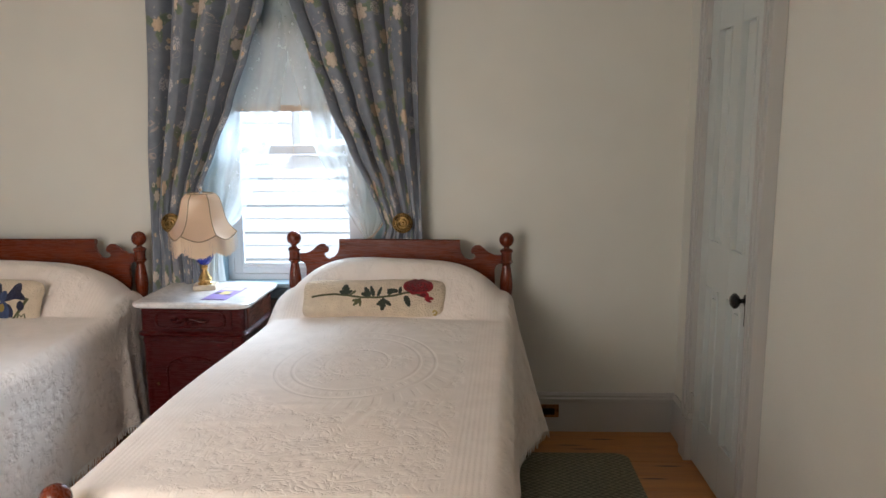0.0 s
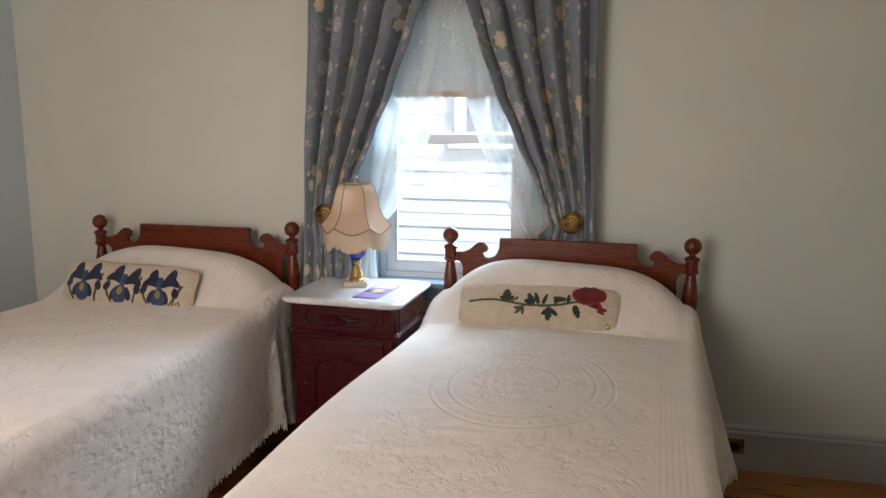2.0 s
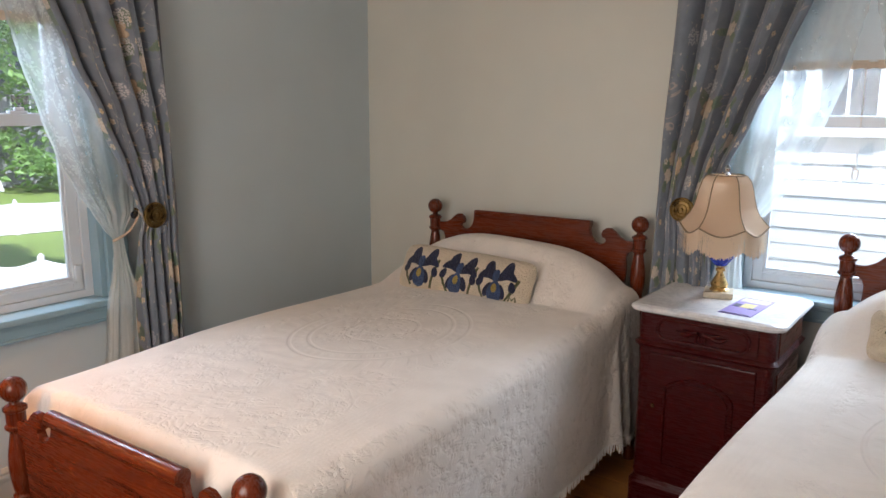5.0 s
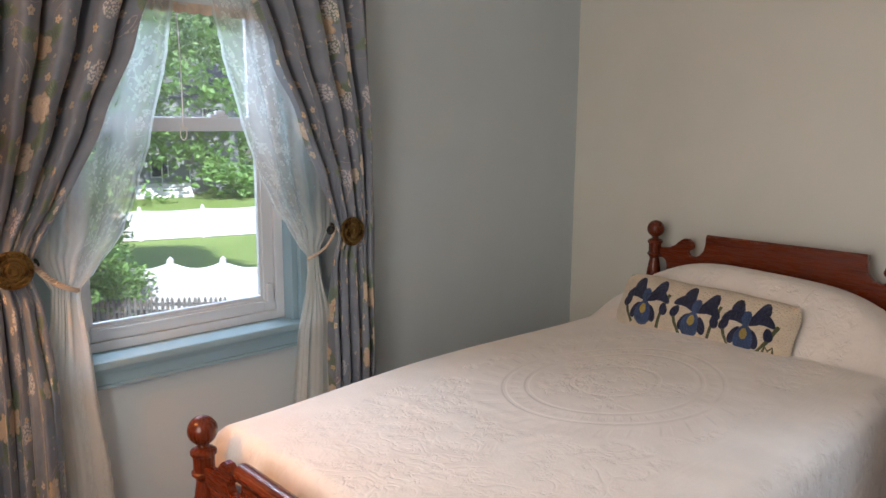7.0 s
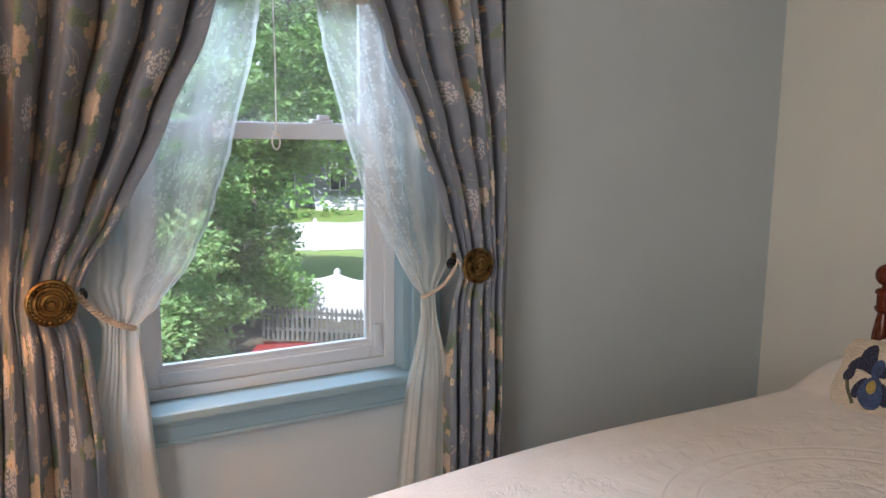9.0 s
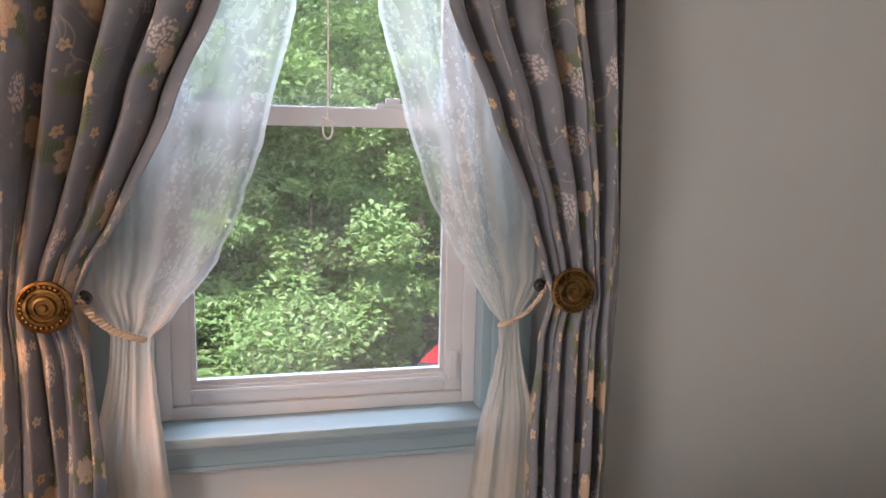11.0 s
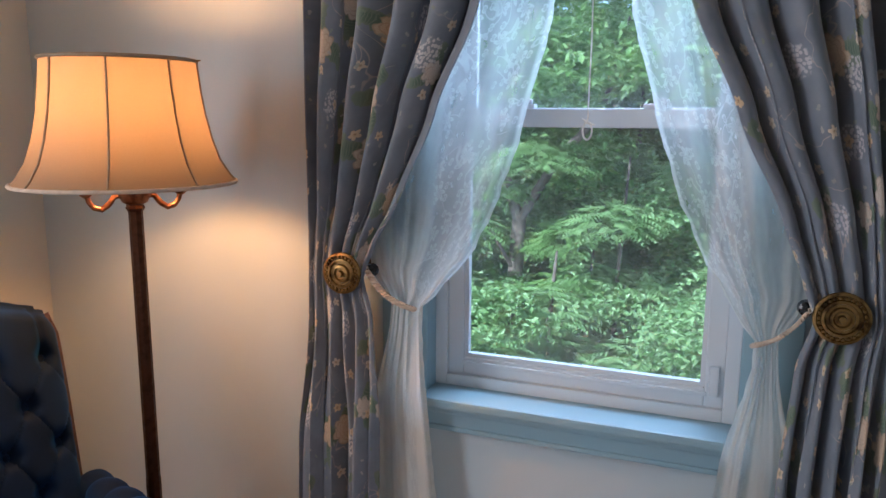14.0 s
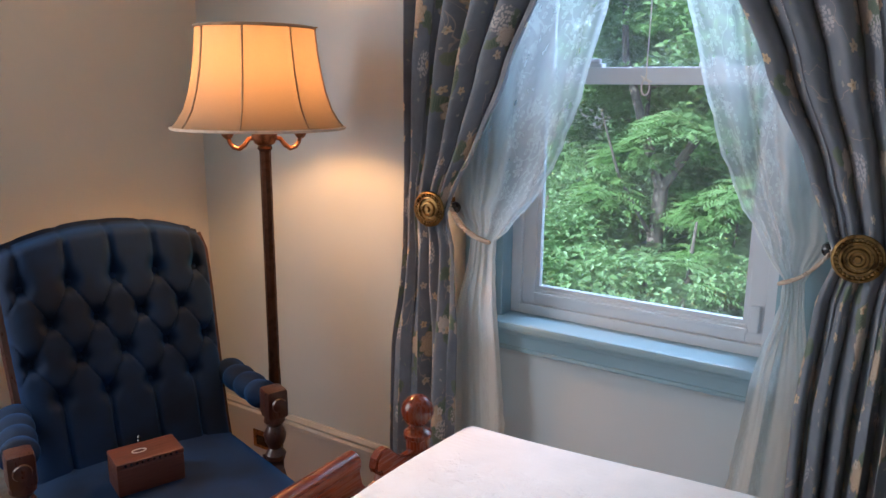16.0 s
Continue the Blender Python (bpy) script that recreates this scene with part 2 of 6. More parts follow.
def drape_mat():
    m, nt, b = material("blue_grey_floral_chintz")
    v = coords(nt, "UV")

    tilt = calc(nt, "MULTIPLY", calc(nt, "SUBTRACT", grain(nt, v, 22, 3), 0.5), 1.6)
    wave = nt.nodes.new("ShaderNodeVectorMath")
    wave.operation = "ADD"
    sway = nt.nodes.new("ShaderNodeCombineXYZ")
    put(nt, sway.inputs[0], calc(nt, "MULTIPLY", calc(nt, "SUBTRACT", grain(nt, v, 30, 3), 0.5), 0.018))
    put(nt, sway.inputs[1], calc(nt, "MULTIPLY", calc(nt, "SUBTRACT", grain(nt, v, 34, 3, 0.55, 0.7), 0.5), 0.018))
    put(nt, wave.inputs[0], v), put(nt, wave.inputs[1], sway.outputs[0])
    bent = wave.outputs[0]

    def spots(scale, keep):
        """Blossom centres: distance and angle from the nearest one, and its own chances."""
        vo = cells(nt, bent, scale, flat=True, jitter=0.85)
        away = nt.nodes.new("ShaderNodeVectorMath")
        away.operation = "SUBTRACT"
        put(nt, away.inputs[0], bent), put(nt, away.inputs[1], vo.outputs["Position"])
        px, py, _ = parts_of(nt, away.outputs[0])
        cr, cg, cb = parts_of(nt, vo.outputs["Color"])
        r = calc(nt, "SQRT", calc(nt, "ADD", calc(nt, "POWER", px, 2.0), calc(nt, "POWER", py, 2.0)))
        angle = calc(nt, "ADD", calc(nt, "ARCTAN2", py, px), calc(nt, "MULTIPLY", cb, 6.28))
        return r, angle, calc(nt, "GREATER_THAN", cr, keep), cg, cb

    def petals(r, angle, on, size, count, shift=0.0, depth=0.26):
        """One whorl of rounded petals: its mask, and how near its edge a place lies."""
        lobe = calc(nt, "ABSOLUTE", calc(nt, "SINE", calc(nt, "ADD", calc(nt, "MULTIPLY", angle, count / 2), shift)))
        edge = calc(nt, "MULTIPLY", calc(nt, "ADD", 1 - depth, calc(nt, "MULTIPLY", lobe, depth)), size)
        near = calc(nt, "DIVIDE", r, edge)
        return calc(nt, "MULTIPLY", span(nt, near, 0.93, 1.0, 1, 0), on), near

    ground = blend(nt, span(nt, grain(nt, v, 16, 4), 0.3, 0.7), (0.140, 0.162, 0.202), (0.185, 0.210, 0.250))
    twig_n = calc(nt, "ABSOLUTE", calc(nt, "SUBTRACT", grain(nt, v, 6.0, 3, 0.5, 1.2), 0.5))
    twig = calc(nt, "MULTIPLY", span(nt, twig_n, 0.003, 0.008, 1, 0), span(nt, grain(nt, v, 4, 1), 0.50, 0.54))
    c = blend(nt, calc(nt, "MULTIPLY", twig, 0.7), ground, (0.42, 0.36, 0.32))
    # peonies in peach and cream, each with pointed leaves behind it
    r, a, on, tone, own = spots(5.4, 0.40)
    size = calc(nt, "ADD", 0.026, calc(nt, "MULTIPLY", own, 0.020))
    spread = calc(nt, "POWER", calc(nt, "ABSOLUTE", calc(nt, "COSINE", calc(nt, "ADD", calc(nt, "MULTIPLY", a, 1.5), tilt))), 2.2)
    reach = calc(nt, "DIVIDE", r, calc(nt, "ADD", 0.001, calc(nt, "MULTIPLY", calc(nt, "MULTIPLY", size, 2.3), spread)))
    leaf = calc(nt, "MULTIPLY", span(nt, reach, 0.92, 1.0, 1, 0), on)
    vein = span(nt, calc(nt, "SINE", calc(nt, "ADD", calc(nt, "MULTIPLY", r, 900), calc(nt, "MULTIPLY", spread, 14))), 0.2, 0.9, 0, 0.5)
    green = blend(nt, calc(nt, "MAXIMUM", vein, span(nt, reach, 0.55, 0.95, 0, 0.5)), (0.075, 0.125, 0.070), (0.22, 0.25, 0.17))
    c = blend(nt, calc(nt, "MULTIPLY", leaf, 0.85), c, green)
    peach = blend(nt, span(nt, tone, 0.4, 0.75), (0.56, 0.44, 0.31), (0.58, 0.52, 0.44))
    deep = blend(nt, 0.62, peach, (0.24, 0.13, 0.07))
    streak = span(nt, calc(nt, "SINE", calc(nt, "ADD", calc(nt, "MULTIPLY", a, 46), calc(nt, "MULTIPLY", grain(nt, v, 60, 2), 9))), 0.3, 1.0, 0, 0.35)
    for k, (part_size, count) in enumerate(((1.0, 7), (0.76, 6), (0.52, 5), (0.28, 4))):
        mask, near = petals(r, calc(nt, "ADD", a, calc(nt, "MULTIPLY", tilt, 0.35)), on, calc(nt, "MULTIPLY", size, part_size), count, 0.9 * k)
        line = calc(nt, "MAXIMUM", span(nt, near, 0.84, 0.93, 0, 0.75), streak)
        c = blend(nt, calc(nt, "MULTIPLY", mask, 0.95), c, blend(nt, line, peach, deep))
    # white blossom heads made of many florets
    r, a, on, tone, own = spots(6.3, 0.62)
    head = span(nt, calc(nt, "ADD", r, calc(nt, "MULTIPLY", grain(nt, v, 70, 2), 0.016)), 0.036, 0.042, 1, 0)
    floret = cells(nt, v, 130, flat=True).outputs["Distance"]
    head = calc(nt, "MULTIPLY", calc(nt, "MULTIPLY", head, on), span(nt, floret, 0.36, 0.50, 1, 0.12))
    c = blend(nt, calc(nt, "MULTIPLY", head, 0.9), c, blend(nt, tone, (0.60, 0.57, 0.54), (0.48, 0.47, 0.51)))
    # small five-petalled blossoms and buds
    r, a, on, tone, own = spots(14.0, 0.60)
    mask, near = petals(r, a, on, 0.0125, 5, 0.0, 0.45)
    bloom = blend(nt, tone, (0.66, 0.48, 0.26), (0.60, 0.55, 0.48))
    c = blend(nt, calc(nt, "MULTIPLY", mask, 0.9), c, blend(nt, span(nt, near, 0.15, 0.4, 0.7, 0.0), bloom, (0.26, 0.14, 0.06)))
    r, a, on, tone, own = spots(30.0, 0.72)
    mask, near = petals(r, a, on, 0.006, 2, 0.0, 0.6)
    c = blend(nt, calc(nt, "MULTIPLY", mask, 0.75), c, blend(nt, tone, (0.46, 0.44, 0.42), (0.16, 0.20, 0.14)))
    surface(nt, b, c, 0.62, sheen=0.3)
    relief(nt, b, grain(nt, v, 380, 2), 0.12, 0.001)
    return m


DRAPE = drape_mat()


def sheer_mat(name, lace):
    m, nt, b = material(name)
    v = coords(nt, "UV")
    x, y, _ = parts_of(nt, v)
    out = nt.nodes["Material Output"]
    tr = nt.nodes.new("ShaderNodeBsdfTransparent")
    tl = nt.nodes.new("ShaderNodeBsdfTranslucent")
    tl.inputs[0].default_value = (0.70, 0.79, 0.80, 1)
    surface(nt, b, (0.78, 0.76, 0.71), 0.8)
    half = nt.nodes.new("ShaderNodeMixShader")
    half.inputs[0].default_value = 0.5
    nt.links.new(b.outputs[0], half.inputs[1]), nt.links.new(tl.outputs[0], half.inputs[2])
    _, _, high = parts_of(nt, coords(nt))
    gathered = span(nt, high, 0.95, 1.22, 0.60, 0.0)
    cover = calc(nt, "ADD", calc(nt, "ADD", 0.29, gathered), calc(nt, "MULTIPLY", grain(nt, v, 30, 3), 0.12))
    bands = calc(nt, "SINE", calc(nt, "ADD", calc(nt, "MULTIPLY", x, 21), calc(nt, "MULTIPLY", grain(nt, v, 2.2, 2), 7)))
    cover = calc(nt, "ADD", cover, span(nt, bands, -0.2, 0.9, -0.03, 0.09))
    if lace:
        # embroidered sprays: rosettes of petals, and small leaves strung between them
        cloth = coords(nt, "UV", (0.55, 1.0, 1.0))

        def rosette(scale, size, count):
            vo = cells(nt, cloth, scale, flat=True, jitter=0.7)
            away = nt.nodes.new("ShaderNodeVectorMath")
            away.operation = "SUBTRACT"
            put(nt, away.inputs[0], cloth), put(nt, away.inputs[1], vo.outputs["Position"])
            px, py, _ = parts_of(nt, away.outputs[0])
            r = calc(nt, "SQRT", calc(nt, "ADD", calc(nt, "POWER", px, 2.0), calc(nt, "POWER", py, 2.0)))
            lobe = calc(nt, "ABSOLUTE", calc(nt, "SINE", calc(nt, "ADD", calc(nt, "MULTIPLY", calc(nt, "ARCTAN2", py, px), count / 2), calc(nt, "MULTIPLY", r, 60))))
            near = calc(nt, "DIVIDE", r, calc(nt, "MULTIPLY", calc(nt, "ADD", 0.35, lobe), size))
            return calc(nt, "MULTIPLY", span(nt, near, 0.85, 1.0, 1, 0), span(nt, near, 0.45, 0.7, 0.35, 1.0))
        stem = span(nt, calc(nt, "ABSOLUTE", calc(nt, "SUBTRACT", grain(nt, cloth, 9, 2, 0.5, 0.8), 0.5)), 0.006, 0.014, 0.8, 0)
        sprig = calc(nt, "MAXIMUM", calc(nt, "MAXIMUM", rosette(13, 0.017, 6), rosette(31, 0.0075, 2)), stem)
        where = calc(nt, "MULTIPLY", span(nt, x, 0.52, 0.62), span(nt, grain(nt, v, 6, 2), 0.36, 0.46))
        cover = calc(nt, "ADD", cover, calc(nt, "MULTIPLY", calc(nt, "MULTIPLY", sprig, where), 0.16))
        cover = calc(nt, "ADD", cover, calc(nt, "MULTIPLY", span(nt, x, 0.965, 0.985), 0.30))
    mix = nt.nodes.new("ShaderNodeMixShader")
    put(nt, mix.inputs[0], cover)
    nt.links.new(tr.outputs[0], mix.inputs[1]), nt.links.new(half.outputs[0], mix.inputs[2])
    nt.links.new(mix.outputs[0], out.inputs[0])
    return m


SHEER = sheer_mat("white_sheer_with_lace_edge", True)
SHEER_PLAIN = sheer_mat("plain_white_sheer", False)


def thin_cloth(name, colour, glow=0.5, scale=300):
    m, nt, b = material(name)
    v = coords(nt)
    f = grain(nt, v, scale, 3)
    c = blend(nt, f, colour, tuple(q * 0.9 for q in colour))
    surface(nt, b, c, 0.85)
    relief(nt, b, f, 0.2, 0.001)
    tl = nt.nodes.new("ShaderNodeBsdfTranslucent")
    put(nt, tl.inputs[0], c)
    mix = nt.nodes.new("ShaderNodeMixShader")
    mix.inputs[0].default_value = glow
    nt.links.new(b.outputs[0], mix.inputs[1]), nt.links.new(tl.outputs[0], mix.inputs[2])
    nt.links.new(mix.outputs[0], nt.nodes["Material Output"].inputs[0])
    return m


SHADE_SILK = thin_cloth("peach_silk_shade", (0.76, 0.56, 0.38), 0.5)
SHADE_FRINGE = thin_cloth("cream_silk_fringe", (0.76, 0.60, 0.42), 0.4)
SHADE_LINEN = thin_cloth("cream_linen_shade", (0.245, 0.186, 0.118), 0.25)
BLIND = thin_cloth("white_roller_blind", (0.60, 0.64, 0.64), 0.02)
PIPING = plain("tan_piping", (0.30, 0.22, 0.14), 0.8)
CORD = plain("cream_twisted_cord", (0.62, 0.50, 0.38), 0.8)


def velvet_mat():
    m, nt, b = material("slate_blue_velvet")
    v = coords(nt)
    f, nap = grain(nt, v, 5, 3), grain(nt, v, 260, 2)
    surface(nt, b, blend(nt, span(nt, f, 0.3, 0.7), (0.0042, 0.0097, 0.023), (0.0065, 0.024, 0.072)), 0.8, sheen=0.28)
    b.inputs["Sheen Roughness"].default_value = 0.4
    b.inputs["Sheen Tint"].default_value = (0.02, 0.30, 1.0, 1)
    b.inputs["Specular IOR Level"].default_value = 0.2
    relief(nt, b, nap, 0.2, 0.001)
    return m


VELVET = velvet_mat()


def glass_mat(name, colour, rough=0.0):
    m, nt, b = material(name)
    tr, gl = nt.nodes.new("ShaderNodeBsdfTransparent"), nt.nodes.new("ShaderNodeBsdfGlossy")
    tr.inputs[0].default_value = (*colour, 1)
    gl.inputs["Roughness"].default_value = rough
    fr = nt.nodes.new("ShaderNodeFresnel")
    fr.inputs[0].default_value = 1.35
    # pale diffuse veil puts haze into the pane and lightens the view
    veil = nt.nodes.new("ShaderNodeMixShader")
    surface(nt, b, (0.8, 0.82, 0.82), 0.9)
    put(nt, veil.inputs[0], span(nt, grain(nt, coords(nt), 4, 4), 0.3, 0.7, 0.04, 0.09))
    nt.links.new(tr.outputs[0], veil.inputs[1]), nt.links.new(b.outputs[0], veil.inputs[2])
    mix = nt.nodes.new("ShaderNodeMixShader")
    nt.links.new(fr.outputs[0], mix.inputs[0])
    nt.links.new(veil.outputs[0], mix.inputs[1]), nt.links.new(gl.outputs[0], mix.inputs[2])
    nt.links.new(mix.outputs[0], nt.nodes["Material Output"].inputs[0])
    return m


GLASS = glass_mat("window_glass", (0.97, 0.985, 0.98))


def blue_glass_mat():
    m, nt, b = material("cobalt_glass")
    surface(nt, b, (0.02, 0.06, 0.75), 0.06)
    b.inputs["Transmission Weight"].default_value = 0.7
    return m


COBALT = blue_glass_mat()


def pine_mat():
    m, nt, b = material("orange_pine_plank")
    info = nt.nodes.new("ShaderNodeObjectInfo")
    v = coords(nt, scale=(1.0, 9, 9))
    shift = nt.nodes.new("ShaderNodeVectorMath")
    shift.operation = "ADD"
    off = nt.nodes.new("ShaderNodeCombineXYZ")
    put(nt, off.inputs[0], calc(nt, "MULTIPLY", info.outputs["Random"], 37.0))
    put(nt, off.inputs[1], calc(nt, "MULTIPLY", info.outputs["Random"], 11.0))
    put(nt, shift.inputs[0], v), put(nt, shift.inputs[1], off.outputs[0])
    g = grain(nt, shift.outputs[0], 2.4, 6, 0.6, 1.0)
    knot = span(nt, cells(nt, shift.outputs[0], 1.15, "F1", True).outputs["Distance"], 0.03, 0.10, 1, 0)
    c = ramp(nt, g, (0.25, (0.36, 0.14, 0.034)), (0.6, (0.54, 0.24, 0.066)), (0.85, (0.45, 0.18, 0.046)))
    c = blend(nt, calc(nt, "MULTIPLY", info.outputs["Random"], 0.35), c, (0.30, 0.12, 0.035))
    c = blend(nt, knot, c, (0.055, 0.018, 0.008))
    surface(nt, b, c, span(nt, g, 0.2, 0.8, 0.30, 0.45), coat=0.15)
    relief(nt, b, g, 0.1, 0.002)
    return m


PINE = pine_mat()


def rug_mat(name, one, two):
    m, nt, b = material(name)
    v = coords(nt)
    x, y, _ = parts_of(nt, v)
    row = calc(nt, "SINE", calc(nt, "MULTIPLY", y, 2 * math.pi / 0.030))
    twist = calc(nt, "SINE", calc(nt, "ADD", calc(nt, "MULTIPLY", x, 2 * math.pi / 0.040), calc(nt, "MULTIPLY", row, 2.2)))
    f = calc(nt, "ADD", calc(nt, "MULTIPLY", row, 0.5), calc(nt, "MULTIPLY", twist, 0.4))
    fine = grain(nt, v, 130, 3)
    c = blend(nt, span(nt, calc(nt, "ADD", twist, grain(nt, v, 60, 3)), -0.6, 1.6), one, two)
    c = blend(nt, span(nt, fine, 0.3, 0.8, 0, 0.5), c, (0.03, 0.028, 0.022))
    surface(nt, b, c, 0.95)
    relief(nt, b, calc(nt, "ADD", f, fine), 0.8, 0.006)
    return m


RUG = rug_mat("braided_olive_wool", (0.15, 0.145, 0.10), (0.30, 0.285, 0.20))
RUG_DARK = rug_mat("braided_brown_wool", (0.016, 0.011, 0.008), (0.036, 0.026, 0.019))


def hooked_mat(name, colour, var=0.75):
    m, nt, b = material(name)
    v = coords(nt)
    loops = cells(nt, v, 150).outputs["Distance"]
    big = grain(nt, v, 26, 3)
    surface(nt, b, blend(nt, span(nt, big, 0.3, 0.7), colour, tuple(c * var for c in colour)), 0.95, sheen=0.15)
    relief(nt, b, loops, 0.9, -0.006)
    return m


WOOL = hooked_mat("cream_hooked_wool", (0.66, 0.56, 0.42), 0.88)
W_NAVY = hooked_mat("navy_wool", (0.018, 0.022, 0.060), 0.6)
W_BLUE = hooked_mat("blue_wool", (0.050, 0.085, 0.19), 0.6)
W_GREEN = hooked_mat("olive_wool", (0.095, 0.100, 0.045))
W_DGREEN = hooked_mat("dark_green_wool", (0.035, 0.045, 0.032))
W_RED = hooked_mat("crimson_wool", (0.30, 0.012, 0.022), 0.55)
W_DRED = hooked_mat("dark_red_wool", (0.12, 0.006, 0.012))
W_GOLD = hooked_mat("gold_wool", (0.42, 0.30, 0.07))
BACKING = plain("dark_cushion_backing", (0.03, 0.012, 0.010), 0.9)
PURPLE = plain("lilac_card", (0.22, 0.15, 0.40), 0.5, var=0.9)
CARD_GOLD = plain("yellow_print", (0.60, 0.48, 0.16), 0.5)
CARD_DARK = plain("dark_print", (0.03, 0.025, 0.06), 0.5)
CARD_PALE = plain("pale_print", (0.55, 0.48, 0.62), 0.5)
WHITE_INK = plain("white_mark", (0.7, 0.68, 0.64), 0.5)


def leaf_mat(name, a, bcol, glow=0.45):
    m, nt, b = material(name)
    geo = nt.nodes.new("ShaderNodeNewGeometry")
    c = blend(nt, geo.outputs["Random Per Island"], a, bcol)
    surface(nt, b, c, 0.5)
    tl = nt.nodes.new("ShaderNodeBsdfTranslucent")
    put(nt, tl.inputs[0], blend(nt, 0.5, c, (0.30, 0.42, 0.07)))
    mix = nt.nodes.new("ShaderNodeMixShader")
    mix.inputs[0].default_value = glow
    nt.links.new(b.outputs[0], mix.inputs[1]), nt.links.new(tl.outputs[0], mix.inputs[2])
    nt.links.new(mix.outputs[0], nt.nodes["Material Output"].inputs[0])
    return m


LEAF = leaf_mat("maple_leaves", (0.12, 0.245, 0.06), (0.24, 0.40, 0.13))
LEAF_PALE = leaf_mat("pale_shrub_leaves", (0.17, 0.31, 0.10), (0.32, 0.48, 0.21))
LEAF_DARK = leaf_mat("deep_green_leaves", (0.11, 0.22, 0.065), (0.20, 0.33, 0.12))
BARK = plain("grey_bark", (0.17, 0.14, 0.11), 0.9, scale=14, var=0.5, bumps=0.8)
EARTH = plain("leaf_litter_earth", (0.10, 0.085, 0.055), 0.95, scale=3, var=0.6, bumps=0.5)
LAWN = plain("mown_grass", (0.17, 0.25, 0.05), 0.9, scale=8, var=0.75, bumps=0.5)
VINYL = plain("white_vinyl", (0.52, 0.53, 0.55), 0.5, scale=4, var=0.95)
SIDING = plain("white_clapboard", (0.50, 0.505, 0.515), 0.6, scale=6, var=0.94)
GREY_HOUSE = plain("grey_house_paint", (0.20, 0.21, 0.23), 0.7, scale=5, var=0.9)
GREY_PICKET = plain("weathered_picket", (0.09, 0.09, 0.085), 0.9, scale=20, var=0.7)
CAR_RED = plain("red_car_paint", (0.42, 0.02, 0.03), 0.25, scale=2, var=0.95, bumps=0.0)
DARK_GLASS = plain("dark_window", (0.03, 0.035, 0.05), 0.08, scale=2)
ROOF = plain("grey_shingle", (0.12, 0.12, 0.125), 0.9, scale=12, var=0.7)
RUBBER = plain("tyre_rubber", (0.02, 0.02, 0.02), 0.8)

# ---- building helpers ----
def mesh_of(name, bm, mat, smooth=False):
    me = bpy.data.meshes.new(name)
    bm.normal_update()
    bm.to_mesh(me)
    bm.free()
    mats = mat if isinstance(mat, (list, tuple)) else [mat]
    for q in mats:
        me.materials.append(q)
    if smooth:
        me.polygons.foreach_set("use_smooth", [True] * len(me.polygons))
        me.set_sharp_from_angle(angle=radians(38))
    return me


def part(name, bm, mat, parent=None, label="", smooth=False):
    ob = new(name, mesh_of(name, bm, mat, smooth))
    if parent is not None:
        ob.parent = parent
    return tagged(ob, label)


def thing(name, m, label, category, group="", kind=""):
    ob = new(name)
    ob.empty_display_size = 0.05
    ob.matrix_world = m
    return tagged(ob, label, category, group, kind)


def join(*bms):
    out = bmesh.new()
    for b in bms:
        me = bpy.data.meshes.new("tmp")
        b.to_mesh(me)
        b.free()
        out.from_mesh(me)
        bpy.data.meshes.remove(me)
    return out


def box(x0, x1, y0, y1, z0, z1, bevel=0.0, m=None):
    bm = bmesh.new()
    bmesh.ops.create_cube(bm, size=1)
    bmesh.ops.transform(bm, verts=bm.verts, matrix=Matrix.Translation(((x0 + x1) / 2, (y0 + y1) / 2, (z0 + z1) / 2)) @ Matrix.Diagonal((x1 - x0, y1 - y0, z1 - z0, 1)))
    if bevel:
        bmesh.ops.bevel(bm, geom=bm.edges[:], offset=bevel, segments=2, affect="EDGES", profile=0.6)
    if m:
        bmesh.ops.transform(bm, verts=bm.verts, matrix=m)
    return bm


def lathe(rows, steps=24, m=None, close=True, lobes=0, deep=0.0):
    """A turned form from rows of radius and height."""
    bm = bmesh.new()
    rings = []
    for r, z in rows:
        ring = []
        for i in range(steps):
            a = 2 * math.pi * i / steps
            q = r * (1 + deep * math.cos(lobes * a)) if lobes else r
            ring.append(bm.verts.new((q * math.cos(a), q * math.sin(a), z)))
        rings.append(ring)
    for lo, hi in zip(rings, rings[1:]):
        for i in range(steps):
            j = (i + 1) % steps
            bm.faces.new((lo[i], lo[j], hi[j], hi[i]))
    if close:
        bm.faces.new(rings[0][::-1]), bm.faces.new(rings[-1])
    if m:
        bmesh.ops.transform(bm, verts=bm.verts, matrix=m)
    return bm


def slab(outline, depth, bevel=0.0, m=None):
    """An outline in x and z, extruded along y by depth about y = 0."""
    bm = bmesh.new()
    face = bm.faces.new([bm.verts.new((x, -depth / 2, z)) for x, z in outline])
    res = bmesh.ops.extrude_face_region(bm, geom=[face])
    bmesh.ops.translate(bm, verts=[v for v in res["geom"] if isinstance(v, bmesh.types.BMVert)], vec=(0, depth, 0))
    bmesh.ops.recalc_face_normals(bm, faces=bm.faces)
    if bevel:
        rim = [e for e in bm.edges if len(e.link_faces) == 2 and any(len(f.verts) > 4 for f in e.link_faces)]
        bmesh.ops.bevel(bm, geom=rim, offset=bevel, segments=2, affect="EDGES")
    if m:
        bmesh.ops.transform(bm, verts=bm.verts, matrix=m)
    return bm


